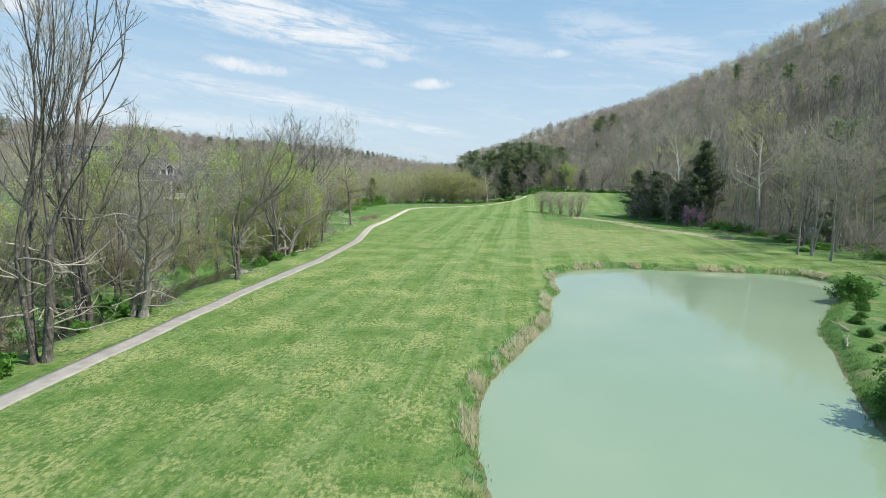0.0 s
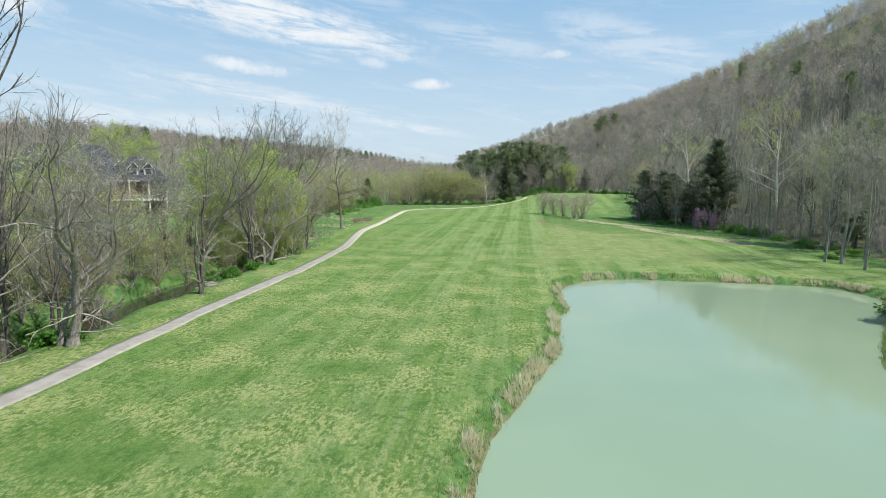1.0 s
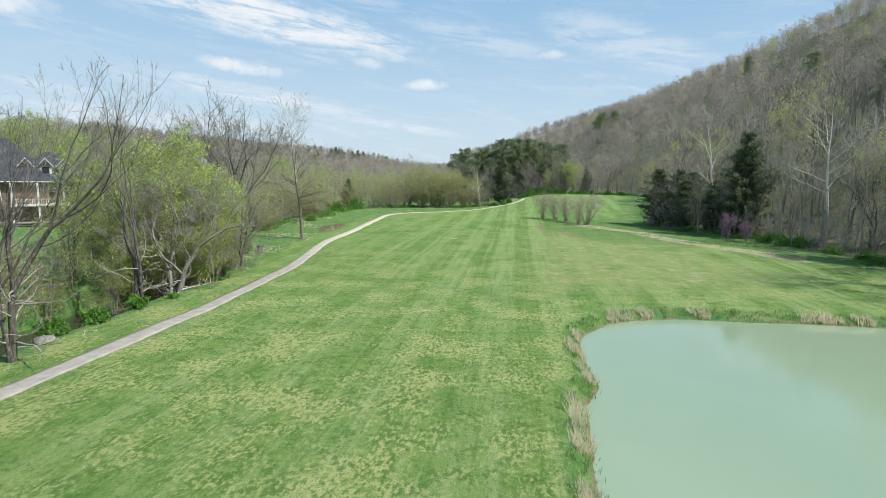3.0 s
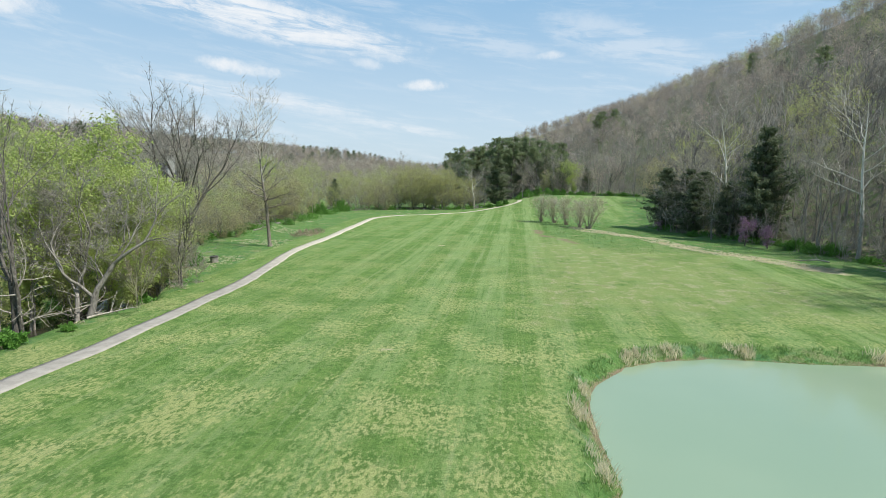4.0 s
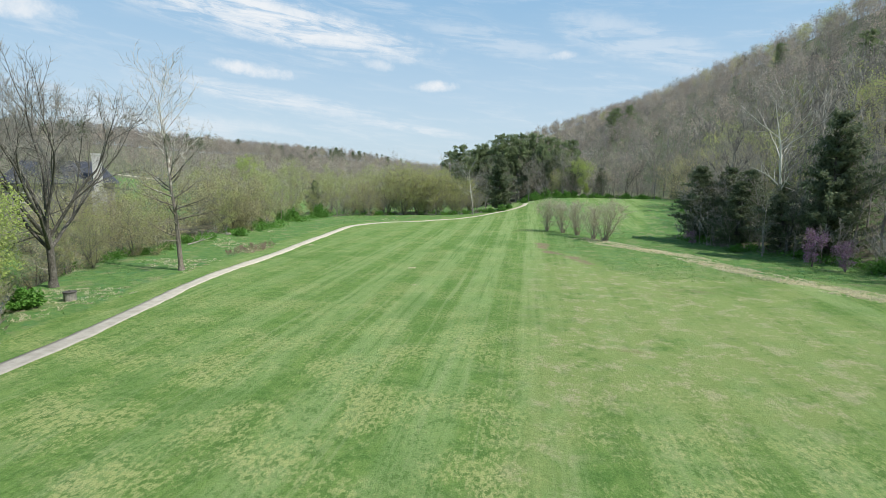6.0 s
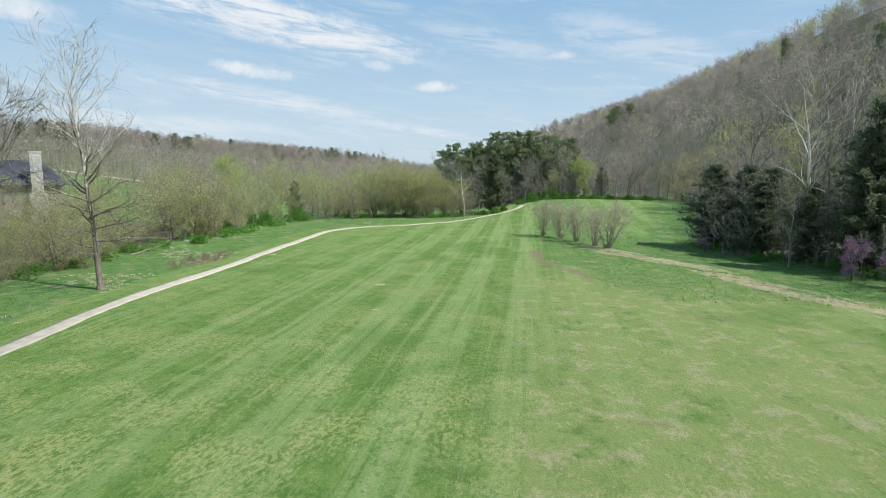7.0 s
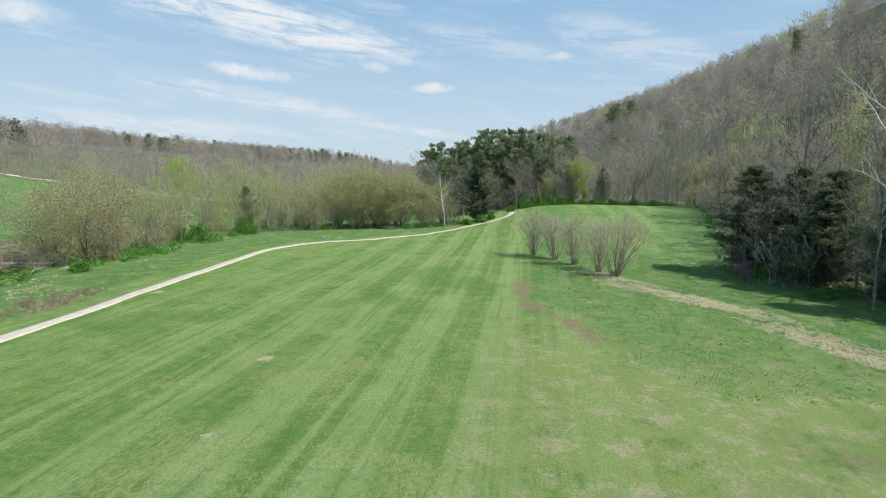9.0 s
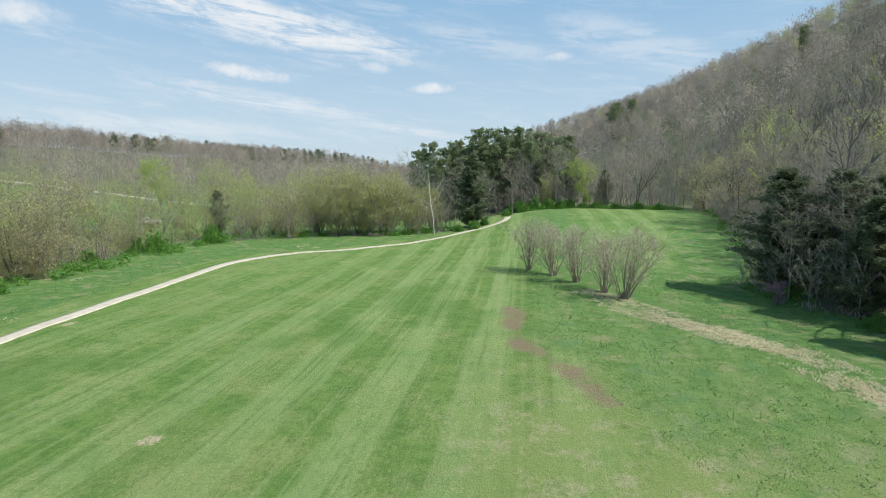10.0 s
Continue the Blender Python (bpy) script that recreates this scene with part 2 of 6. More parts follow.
    wild = n.mix(n.math("MULTIPLY", n.step(n3, 0.58, 0.70), 0.5), wild, (0.34, 0.30, 0.18))
    col = n.mix(a["rough"], turf, wild)
    litter = n.mix(n.step(nf, 0.3, 0.7), (0.115, 0.112, 0.078), (0.22, 0.205, 0.15))
    litter = n.mix(n.math("MULTIPLY", n.step(n1, 0.45, 0.6), 0.75), litter, (0.11, 0.19, 0.06))
    ragged = n.math("ADD", n.math("MULTIPLY", n.math("SUBTRACT", nf, 0.5), 0.9), n.math("MULTIPLY", n.math("SUBTRACT", n1, 0.5), 0.9))
    col = n.mix(n.step(n.math("ADD", a["litter"], ragged), 0.35, 0.65), col, litter)
    straw = n.mix(nf, (0.33, 0.305, 0.175), (0.53, 0.485, 0.33))
    col = n.mix(n.step(n.math("ADD", a["straw"], ragged), 0.45, 0.75), col, straw)
    earth = n.mix(nf, (0.165, 0.128, 0.08), (0.315, 0.255, 0.17))
    col = n.mix(n.step(n.math("ADD", a["earth"], ragged), 0.38, 1.0), col, earth)
    grit = n.mix(n.step(n.noise(v, 11.0, 4.0, 0.75), 0.3, 0.7), (0.55, 0.58, 0.55), (1.32, 1.3, 1.3))
    col = n.mix(0.42, col, grit, "MULTIPLY")
    n.put(b, "Base Color", col)
    hgt = n.math("ADD", nb, n.math("MULTIPLY", nf, 2.0))
    bump(n, b, hgt, 0.8, 0.09)


def water_build(c1, c2, ripple):
    def build(n, b):
        v = coords(n)
        n.put(b, "Base Color", n.mix(n.step(n.noise(v, 0.06, 3.0), 0.3, 0.7), c1, c2))
        bump(n, b, n.noise(v, 2.5, 3.0), ripple, 0.02)
    return build


def path_build(n, b):
    v = coords(n)
    g = n.noise(v, 30.0, 3.0, 0.7)
    s = n.noise(v, 1.1, 5.0, 0.65)
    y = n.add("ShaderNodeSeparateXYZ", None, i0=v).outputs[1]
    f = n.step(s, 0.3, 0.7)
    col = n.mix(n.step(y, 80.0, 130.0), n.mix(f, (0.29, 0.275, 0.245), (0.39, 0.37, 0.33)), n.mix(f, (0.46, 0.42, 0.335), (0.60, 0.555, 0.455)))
    col = n.mix(n.math("MULTIPLY", n.step(g, 0.55, 0.8), 0.4), col, (0.26, 0.24, 0.21))
    n.put(b, "Base Color", col)
    bump(n, b, g, 0.5, 0.01)


M = {
    "ground": surface("ground_cover", ground_build, 0.95, 0.12),
    "path": surface("pale_gravel_asphalt", path_build, 0.9, 0.2),
    "pond": surface("milky_green_water", water_build((0.232, 0.325, 0.215), (0.26, 0.35, 0.235), 0.08), 0.06, 0.5),
    "creek": surface("creek_water", water_build((0.035, 0.036, 0.025), (0.06, 0.055, 0.038), 0.35), 0.05, 0.5),
    "bark": surface("grey_bark", bark_build((0.065, 0.06, 0.052), (0.18, 0.168, 0.15)), 0.95, 0.1),
    "greybark": surface("pale_grey_bark", bark_build((0.17, 0.16, 0.14), (0.37, 0.35, 0.315)), 0.95, 0.1),
    "sycamore": surface("sycamore_bark", bark_build((0.15, 0.125, 0.10), (0.30, 0.265, 0.225), (0.58, 0.555, 0.50), 9.0, 24.0), 0.9, 0.1),
    "whitebark": surface("white_sycamore_bark", bark_build((0.26, 0.235, 0.20), (0.40, 0.37, 0.32), (0.68, 0.655, 0.60), 3.0, 11.0), 0.9, 0.1),
    "twig": twiggy("bare_twigs", (0.30, 0.282, 0.252), (0.41, 0.387, 0.345), trans=0.4),
    "wood": woodland("woodland_twigs"),
    "edge_twig": twiggy("brush_twigs", (0.42, 0.395, 0.335), (0.53, 0.495, 0.43), 0.1, (0.42, 0.44, 0.24), 0.5),
    "bud": leafy("budding_leaves", (0.40, 0.45, 0.16), (0.54, 0.57, 0.25), trans=0.55),
    "willow": leafy("willow_buds", (0.39, 0.41, 0.15), (0.55, 0.56, 0.26), trans=0.5),
    "lime": leafy("fresh_leaves", (0.36, 0.45, 0.13), (0.52, 0.60, 0.22), trans=0.5),
    "olive": leafy("olive_catkins", (0.42, 0.385, 0.20), (0.53, 0.49, 0.28), trans=0.5),
    "green": leafy("green_leaves", (0.07, 0.20, 0.03), (0.19, 0.38, 0.08), trans=0.3),
    "deepgreen": leafy("dark_green_leaves", (0.05, 0.145, 0.025), (0.14, 0.29, 0.06), trans=0.3),
    "cedar": leafy("cedar_sprays", (0.095, 0.13, 0.075), (0.24, 0.28, 0.165), 0.5, 0.5),
    "pine": leafy("pine_needles", (0.165, 0.225, 0.115), (0.35, 0.415, 0.225), 0.5, 0.5),
    "redbud": leafy("redbud_blossom", (0.24, 0.125, 0.235), (0.40, 0.25, 0.37)),
    "reed": leafy("dry_reeds", (0.60, 0.55, 0.38), (0.82, 0.77, 0.58), 0.4, 0.6),
    "weed": leafy("weed_leaves", (0.13, 0.27, 0.08), (0.24, 0.38, 0.14), 0.2, 0.5),
    "reedy": surface("pale_shrub_bark", bark_build((0.24, 0.205, 0.155), (0.42, 0.37, 0.29)), 0.95, 0.1),
    "reedtwig": twiggy("pale_shrub_twigs", (0.60, 0.54, 0.40), (0.70, 0.64, 0.50), 0.3, trans=0.5),
    "bramble": twiggy("dead_brambles", (0.34, 0.25, 0.18), (0.48, 0.38, 0.29), 0.4, trans=0.4),
    "deadwood": surface("bleached_wood", bark_build((0.30, 0.27, 0.23), (0.52, 0.48, 0.42)), 0.95, 0.1),
    "white": surface("white_paint", mottled((0.70, 0.70, 0.68), (0.80, 0.80, 0.78), 1.5), 0.5, 0.4),
    "slate": surface("slate_shingles", mottled((0.045, 0.052, 0.068), (0.085, 0.095, 0.118), 0.8, relief=0.02), 0.75, 0.3),
    "brick": surface("brown_brick", mottled((0.22, 0.15, 0.105), (0.34, 0.25, 0.18), 1.2, relief=0.02), 0.9, 0.2),
    # siding grey is darkened to put the walls' shade into the colour
    "siding": surface("shaded_siding", mottled((0.26, 0.25, 0.235), (0.34, 0.33, 0.31), 0.7), 0.8, 0.2),
    "stone": surface("pale_stone", mottled((0.62, 0.61, 0.58), (0.82, 0.81, 0.78), 2.5, relief=0.03), 0.9, 0.2),
    "rock": surface("grey_rock", mottled((0.22, 0.21, 0.185), (0.40, 0.38, 0.34), 2.5, relief=0.03), 0.9, 0.2),
    "plank": surface("weathered_planks", mottled((0.36, 0.31, 0.245), (0.54, 0.49, 0.41), 2.0, relief=0.01), 0.9, 0.2),
    "iron": surface("dark_iron", mottled((0.05, 0.045, 0.04), (0.11, 0.10, 0.09), 3.0), 0.6, 0.4),
    "glass": surface("window_glass", mottled((0.03, 0.035, 0.04), (0.05, 0.055, 0.06), 1.0), 0.05, 0.6),
    "grass": leafy("grass_blades", (0.14, 0.27, 0.07), (0.25, 0.385, 0.13), 0.3, 0.5),
}


# ---------------------------------------------------------------- the plan
PATH = [(-23.8, -60), (-25.3, 0), (-26.3, 22), (-26.5, 28), (-26.9, 39), (-27.3, 50), (-27.4, 62), (-27.7, 76), (-28.7, 88), (-30.9, 100), (-33.0, 112), (-34.1, 128), (-35.1, 142),
        (-36.6, 158), (-37.4, 168), (-37.2, 174), (-35.2, 181), (-31.2, 186), (-24.6, 192), (-17.6, 200), (-11.6, 210), (-6.6, 218), (-2.6, 224), (0.4, 231), (1.0, 240)]
POND = [(-0.2, 14), (-0.9, 19.4), (-1.7, 22.8), (-2.1, 27.6), (-1.6, 31.3), (-0.4, 35.1), (1.3, 40.8), (2.6, 45), (2.9, 50), (3.2, 54.9), (4.3, 57.6), (4.0, 62), (4.0, 65.4), (4.6, 68.2), (5.8, 70), (7.4, 72.1), (9.9, 73.6),
        (14, 74.9), (20, 74.9), (25.2, 75.3), (34, 75), (37, 73.4), (38, 69), (35.6, 62.6), (31.5, 57.5), (28.4, 52.8), (24.8, 46.7), (23, 40.8), (21.1, 36.1), (19.7, 32.3), (18.4, 28), (19.5, 22), (21, 14), (20, 4), (14, -4), (5, -3), (1, 5)]
CREEK = [(-36, -60), (-36.5, 0), (-37, 24), (-36.6, 33), (-37.2, 45), (-38, 60), (-38.2, 70), (-37.6, 80), (-42, 90), (-50, 100), (-57, 116), (-62, 135), (-63, 160), (-66, 200), (-80, 260), (-100, 400)]
FIELD = [(-70, 166), (-82, 181), (-135, 236), (-152, 258), (-200, 258), (-104, 181), (-78, 160)]
LAWN = [(-44, 58), (-47, 76), (-72, 106), (-96, 113), (-102, 98), (-60, 68)]
STRAW = [(12.5, 163), (16, 155.5), (20.8, 149), (25, 142), (27, 135.5), (30.5, 128), (35, 119), (40, 110)]
TRACKS = [[(4.5, 92), (8, 97), (13, 97.5), (17.5, 93), (18.6, 89), (16, 86), (12, 85.5)], [(2, 78), (4.5, 96), (9, 112), (14, 126), (20, 136)], [(3.4, 78), (6.2, 96), (11, 110), (17, 122), (24, 130)], [(7, 88), (12, 102), (20, 112), (29, 117)], [(5, 120), (11, 116), (19, 116.5), (27, 121)]]
DIRT = [(4.8, 153), (4.6, 148), (5.6, 142), (8.2, 137), (10.4, 132)]
FOOT = [(-300, 70), (0, 62), (60, 54), (83, 55), (100, 55), (117, 50), (137, 45), (150, 40), (158, 34), (170, 33), (180, 39), (245, 52), (300, 40), (584, -24), (780, -72), (900, -122), (1200, -210)]
CAPS = [(-300, 230), (420, 218), (480, 200), (540, 178), (600, 150), (650, 138), (700, 136), (750, 131), (830, 119), (880, 112), (920, 104), (1000, 72), (1100, 38), (1300, 14), (2500, 14)]


def smooth(t, lo, hi):
    t = np.clip((t - lo) / (hi - lo), 0, 1)
    return t * t * (3 - 2 * t)


def line_distance(x, y, line, closed=False):
    best = np.full(np.shape(x), 1e9)
    pts = list(line) + ([line[0]] if closed else [])
    for (ax, ay), (bx, by) in zip(pts[:-1], pts[1:]):
        dx, dy = bx - ax, by - ay
        t = np.clip(((x - ax) * dx + (y - ay) * dy) / (dx * dx + dy * dy), 0, 1)
        best = np.minimum(best, np.hypot(x - ax - t * dx, y - ay - t * dy))
    return best


def inside(x, y, poly):
    odd = np.zeros(np.shape(x), bool)
    for (ax, ay), (bx, by) in zip(poly, poly[1:] + poly[:1]):
        cut = (ay > y) != (by > y)
        odd ^= cut & (x < (bx - ax) * (y - ay) / ((by - ay) or 1e-9) + ax)
    return odd


def along(table, v):
    ks, vs = zip(*table)
    return np.interp(v, ks, vs)


def wob(x, y, s, seed=0.0):
    """Smooth relief of a few sines, about -1 to 1."""
    x, y = x / s + seed, y / s - seed * 1.7
    return (np.sin(x * 1.3 + np.sin(y * 1.1)) + np.sin(y * 1.7 + 1.3 * np.sin(x * 0.7 + 2)) + np.sin((x + y) * 2.3 + np.sin(x * 1.9))) / 3


def height(x, y):
    x, y = np.asarray(x, float), np.asarray(y, float)
    z = 0.10 * wob(x, y, 9.0) + 0.05 * wob(x, y, 3.1, 4.0)
    z = z + 4.3 * smooth(y, 168, 252) * smooth(x, -22, 16) + 3.0 * smooth(y, 250, 600)
    # the slope beyond the creek and the wooded ridge on that side
    lx = -40 - x
    z = z + np.where(lx > 0, 0.075 * np.clip(lx - 8, 0, 190), 0) * smooth(lx, 0, 30)
    z = z + 18 * smooth(-x, 140, 330) * (0.75 + 0.25 * wob(x, y, 90.0)) + 5 * smooth(y, 500, 800) * smooth(-x, 0, 100)
    # the hill
    d = x - along(FOOT, y)
    cap = along(CAPS, y)
    slope = (0.5 + 0.07 * smooth(d, 110, 230) * smooth(-y, -600, -470)) * np.maximum(d, 0) * smooth(d, -4, 30) + 1.6 * wob(x, y, 22.0, 2.0) * smooth(d, 15, 80) + 5 * wob(x, y, 75.0, 7.0) * smooth(d, 60, 200)
    hill = cap * (1 - np.exp(-np.power(np.maximum(slope, 0) / cap, 2.2))) ** (1 / 2.2)
    z = z + hill
    z = z - 0.35 * smooth(d, -16, -4) * smooth(-d, -1, 6) * smooth(y, 120, 150) * smooth(-y, -200, -165)
    # creek and pond
    c = line_distance(x, y, CREEK) + 0.7 * wob(x, y, 3.4, 5.0)
    z = z * smooth(c, 1.5, 10) - 2.5 * (1 - smooth(c, 2.5, 4.9))
    p = line_distance(x, y, POND, True)
    ins = inside(x, y, POND)
    z = np.where(ins, -0.72 - 0.5 * smooth(p, 0, 2.0), z * smooth(p, 0.6, 4) - 0.66 * (1 - smooth(p, 0.0, 1.3)))
    return z


def open_lawn(x, y):
    x, y = np.atleast_1d(x), np.atleast_1d(y)
    return bool((inside(x, y, LAWN) | inside(x, y, FIELD))[0])


def h(x, y):
    return float(height(np.array([x]), np.array([y]))[0])


def spread(lo, a, b, hi, fine, grow=1.16):
    mid = list(np.arange(a, b + 1e-6, fine))
    left, s, v = [], fine, a
    while v > lo:
        s *= grow
        v -= s
        left.append(v)
    right, s, v = [], fine, b
    while v < hi:
        s *= grow
        v += s
        right.append(v)
    return np.array(left[::-1] + mid + right)


def mesh_from(name, verts, faces, mat, smooth_shade=False):
    me = bpy.data.meshes.new(name)
    verts = np.asarray(verts, np.float32).reshape(-1, 3)
    faces = np.asarray(faces, np.int32)
    k = faces.shape[1]
    me.vertices.add(len(verts))
    me.vertices.foreach_set("co", verts.ravel())
    me.loops.add(faces.size)
    me.loops.foreach_set("vertex_index", faces.ravel())
    me.polygons.add(len(faces))
    me.polygons.foreach_set("loop_start", np.arange(0, faces.size, k, dtype=np.int32))
    me.polygons.foreach_set("use_smooth", np.full(len(faces), smooth_shade))
    me.update(calc_edges=True)
    me.materials.append(mat)
    return me


def build_ground():
    xs, ys = spread(-2200, -56, 54, 2200, 0.55), spread(-500, 10, 226, 3200, 0.68)
    X, Y = np.meshgrid(xs, ys)
    Z = height(X, Y)
    nx, ny = len(xs), len(ys)
    i = np.arange(nx * ny).reshape(ny, nx)
    faces = np.stack([i[:-1, :-1], i[:-1, 1:], i[1:, 1:], i[1:, :-1]], -1).reshape(-1, 4)
    me = mesh_from("ground", np.stack([X, Y, Z], -1), faces, M["ground"], True)
    pathd, pondd, creekd = line_distance(X, Y, PATH), line_distance(X, Y, POND, True), line_distance(X, Y, CREEK)
    foot = X - along(FOOT, Y)
    px = along([(b, a) for a, b in PATH], np.clip(Y, -60, 240))
    w = wob(X, Y, 4.0, 3.0)
    right = along([(0, 1e3), (118, 1e3), (123, 14), (127, 12.8), (132, 11), (138.6, 8.5), (143, 5.2), (160, 4.6), (240, 4.6), (300, 5)], Y)
    left_rough = smooth(px - 4.2 - X + 0.5 * w, 0, 0.8)
    right_rough = 0.9 * smooth(X - right + 1.2 * w, -0.5, 3.0) * smooth(Y, 116, 134) * (1 - 0.8 * smooth(Y, 172, 190) * smooth(X, 14, 20))
    strawx = along([(100, 48), (118, 36), (129, 30), (135.5, 27), (142, 25), (149, 20.8), (155.5, 16), (163, 12.5), (180, 8)], Y)
    right_rough = right_rough * (0.75 + 0.25 * smooth(X - strawx + w, -4, 3))
    swale = smooth(foot + 0.8 * w, -13, -9) * smooth(Y, 78, 95)
    strawd = line_distance(X, Y, STRAW)
    masks = {
        "mown": 1 - left_rough,
        "rough": np.clip(left_rough + right_rough + 0.85 * swale + (1 - smooth(pondd, 0.8, 1.8)) + (X > 20) * (Y < 74) * smooth(pondd, 0, 1), 0, 1),
        "litter": np.clip(smooth(foot + w, -1.5, 2.0) + 0.75 * smooth(-X, 120, 170) + smooth(Y, 250, 262) * smooth(X, -20, 0) + 0.6 * smooth(Y, 300, 330) + (0.14 + 0.3 * smooth(Y, 96, 118) + 0.12 * (1 - smooth(creekd, 9, 16))) * smooth(-X - 16 * smooth(Y, 84, 100), 39, 41.5) * (1 - smooth(np.hypot((X + 72) / 17, (Y - 92) / 25), 1.3, 0.8)) * (1 - smooth(np.hypot((X + 84) / 28, (Y - 228) / 28), 1.2, 0.8)), 0, 1) * 1.2 * (1 - 0.9 * inside(X, Y, FIELD)),
        "straw": np.maximum.reduce([0.8 * (1 - smooth(np.hypot((X + 9.7) / 0.9, Y - 113.3), 0.3, 1)), 0.75 * (1 - smooth(np.hypot(X + 8.6, Y - 70.5), 0.3, 1)), 0.7 * (1 - smooth(np.hypot((X + 12.4) / 1.2, (Y - 124) / 1.4), 0.3, 1)), 0.7 * (1 - smooth(np.hypot((X + 33.2) / 0.8, (Y - 141) / 2.0), 0.3, 1)), (1 - smooth(strawd + 1.3 * w, 0.0, 3.6)) * 0.72, 0.3 * (1 - smooth(np.hypot((X + 44) / 2.2, (Y - 132) / 13), 0.5, 1.3))]),
        "earth": np.clip(np.maximum.reduce([0.9 - smooth(np.where(inside(X, Y, POND), 0, pondd), 0.0, 0.5), 0.7 - smooth(creekd, 2.6, 3.6), (0.78 + 0.35 * wob(X, Y, 1.7, 9.0)) * (1 - smooth(line_distance(X, Y, DIRT) + 0.5 * w, 0.2, 2.2)), 0.55 * (1 - smooth(np.hypot((X - 18.2) / 4.5, (Y - 116.3 + 0.35 * (X - 18)) / 1.5) + 0.3 * w, 0.3, 1.1)), 0.5 * (1 - smooth(np.hypot((X - 12.5) / 2.2, (Y - 121.5) / 1.6) + 0.3 * w, 0.3, 1.1)), 0.5 * (1 - smooth(np.hypot((X - 22) / 4.0, (Y - 124.5 + 0.4 * (X - 22)) / 1.0) + 0.3 * w, 0.3, 1.1)), 0.85 * (1 - smooth(np.hypot((X - 8.7) / 2.2, (Y - 136.8) / 1.2), 0.3, 1)), 0.55 * (1 - smooth(np.hypot((X - 9) / 2.3, (Y - 95.2) / 1.2), 0.3, 1)), 0.5 * (1 - smooth(np.hypot((X - 15) / 3.2, (Y - 113) / 1.6), 0.3, 1)), 0.72 * (1 - smooth(np.hypot((X + 39.6) / 2.5, (Y - 134) / 7) + 0.25 * w, 0.4, 1.1))]), 0, 1),
        "worn": np.clip(smooth(X, -2, 7) * smooth(Y, 78, 92) * (1 - smooth(Y, 122, 150)) * (1 - smooth(X, 26, 34)) * 0.72 + 0.15 + sum(0.5 * (1 - smooth(line_distance(X, Y, t) + 0.15 * w, 0.3, 0.8)) for t in TRACKS), 0, 1),
    }
    for k, v in masks.items():
        me.attributes.new(k, "FLOAT", "POINT").data.foreach_set("value", v.astype(np.float32).ravel())
    return tagged(new("ground", me), "rolling green golf course turf with wild grass margins", "ground", kind="structure")


def resample(line, step):
    pts = np.array(line, float)
    # a smooth curve through the plan's corners
    out = []
    for k in range(len(pts) - 1):
        p0, p1, p2, p3 = pts[max(k - 1, 0)], pts[k], pts[k + 1], pts[min(k + 2, len(pts) - 1)]
        m = max(2, int(np.linalg.norm(p2 - p1) / step))
        for t in np.arange(m) / m:
            out.append(0.5 * (2 * p1 + (p2 - p0) * t + (2 * p0 - 5 * p1 + 4 * p2 - p3) * t * t + (3 * p1 - p0 - 3 * p2 + p3) * t ** 3))
    out.append(pts[-1])
    return np.array(out)


def ribbon(name, line, half, lift, mat, level=None, step=1.0, thick=0.12, ragged=0.0):
    c = resample(line, step)
    t = np.gradient(c, axis=0)
    t /= np.linalg.norm(t, axis=1)[:, None]
    nrm = np.stack([-t[:, 1], t[:, 0]], 1)
    rng = np.random.default_rng(5)
    cols = []
    for s in (-1, -1, -0.5, 0, 0.5, 1, 1):
        e = c + nrm * (half * s + (ragged * rng.uniform(-1, 1, len(c)) if abs(s) == 1 else 0))[:, None] if ragged and abs(s) == 1 else c + nrm * half * s
        z = height(e[:, 0], e[:, 1]) + lift if level is None else np.full(len(e), level)
        cols.append(np.column_stack([e, z]))
    cols[0][:, :2], cols[-1][:, :2] = cols[1][:, :2], cols[-2][:, :2]
    cols[0][:, 2] -= thick
    cols[-1][:, 2] -= thick
    V = np.stack(cols, 1)
    n, k = V.shape[:2]
    i = np.arange(n * k).reshape(n, k)
    F = np.stack([i[:-1, :-1], i[:-1, 1:], i[1:, 1:], i[1:, :-1]], -1).reshape(-1, 4)[:, ::-1]
    return new(name, mesh_from(name, V, F, mat, True))


build_ground()
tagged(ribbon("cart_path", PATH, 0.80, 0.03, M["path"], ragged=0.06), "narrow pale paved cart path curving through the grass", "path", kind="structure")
tagged(ribbon("creek_water", CREEK, 4.2, 0, M["creek"], level=-1.75, step=2.0), "shallow dark creek between grassy banks", "creek", kind="structure")


def build_pond():
    c = resample(POND + POND[:1], 1.0)
    mid = np.array([c[:, 0].mean(), c[:, 1].mean()])
    out = c + (c - mid) / np.linalg.norm(c - mid, axis=1)[:, None] * 0.9
    bm = bmesh.new()
    f = bm.faces.new([bm.verts.new((x, y, -0.7)) for x, y in out[:-1]])
    bmesh.ops.triangulate(bm, faces=[f])
    bmesh.ops.recalc_face_normals(bm, faces=bm.faces)
    me = bpy.data.meshes.new("pond_water")
    bm.to_mesh(me)
    me.materials.append(M["pond"])
    if me.polygons[0].normal.z < 0:
        me.flip_normals()
    return tagged(new("pond_water", me), "still pond of milky pale green water", "pond", kind="structure")


build_pond()


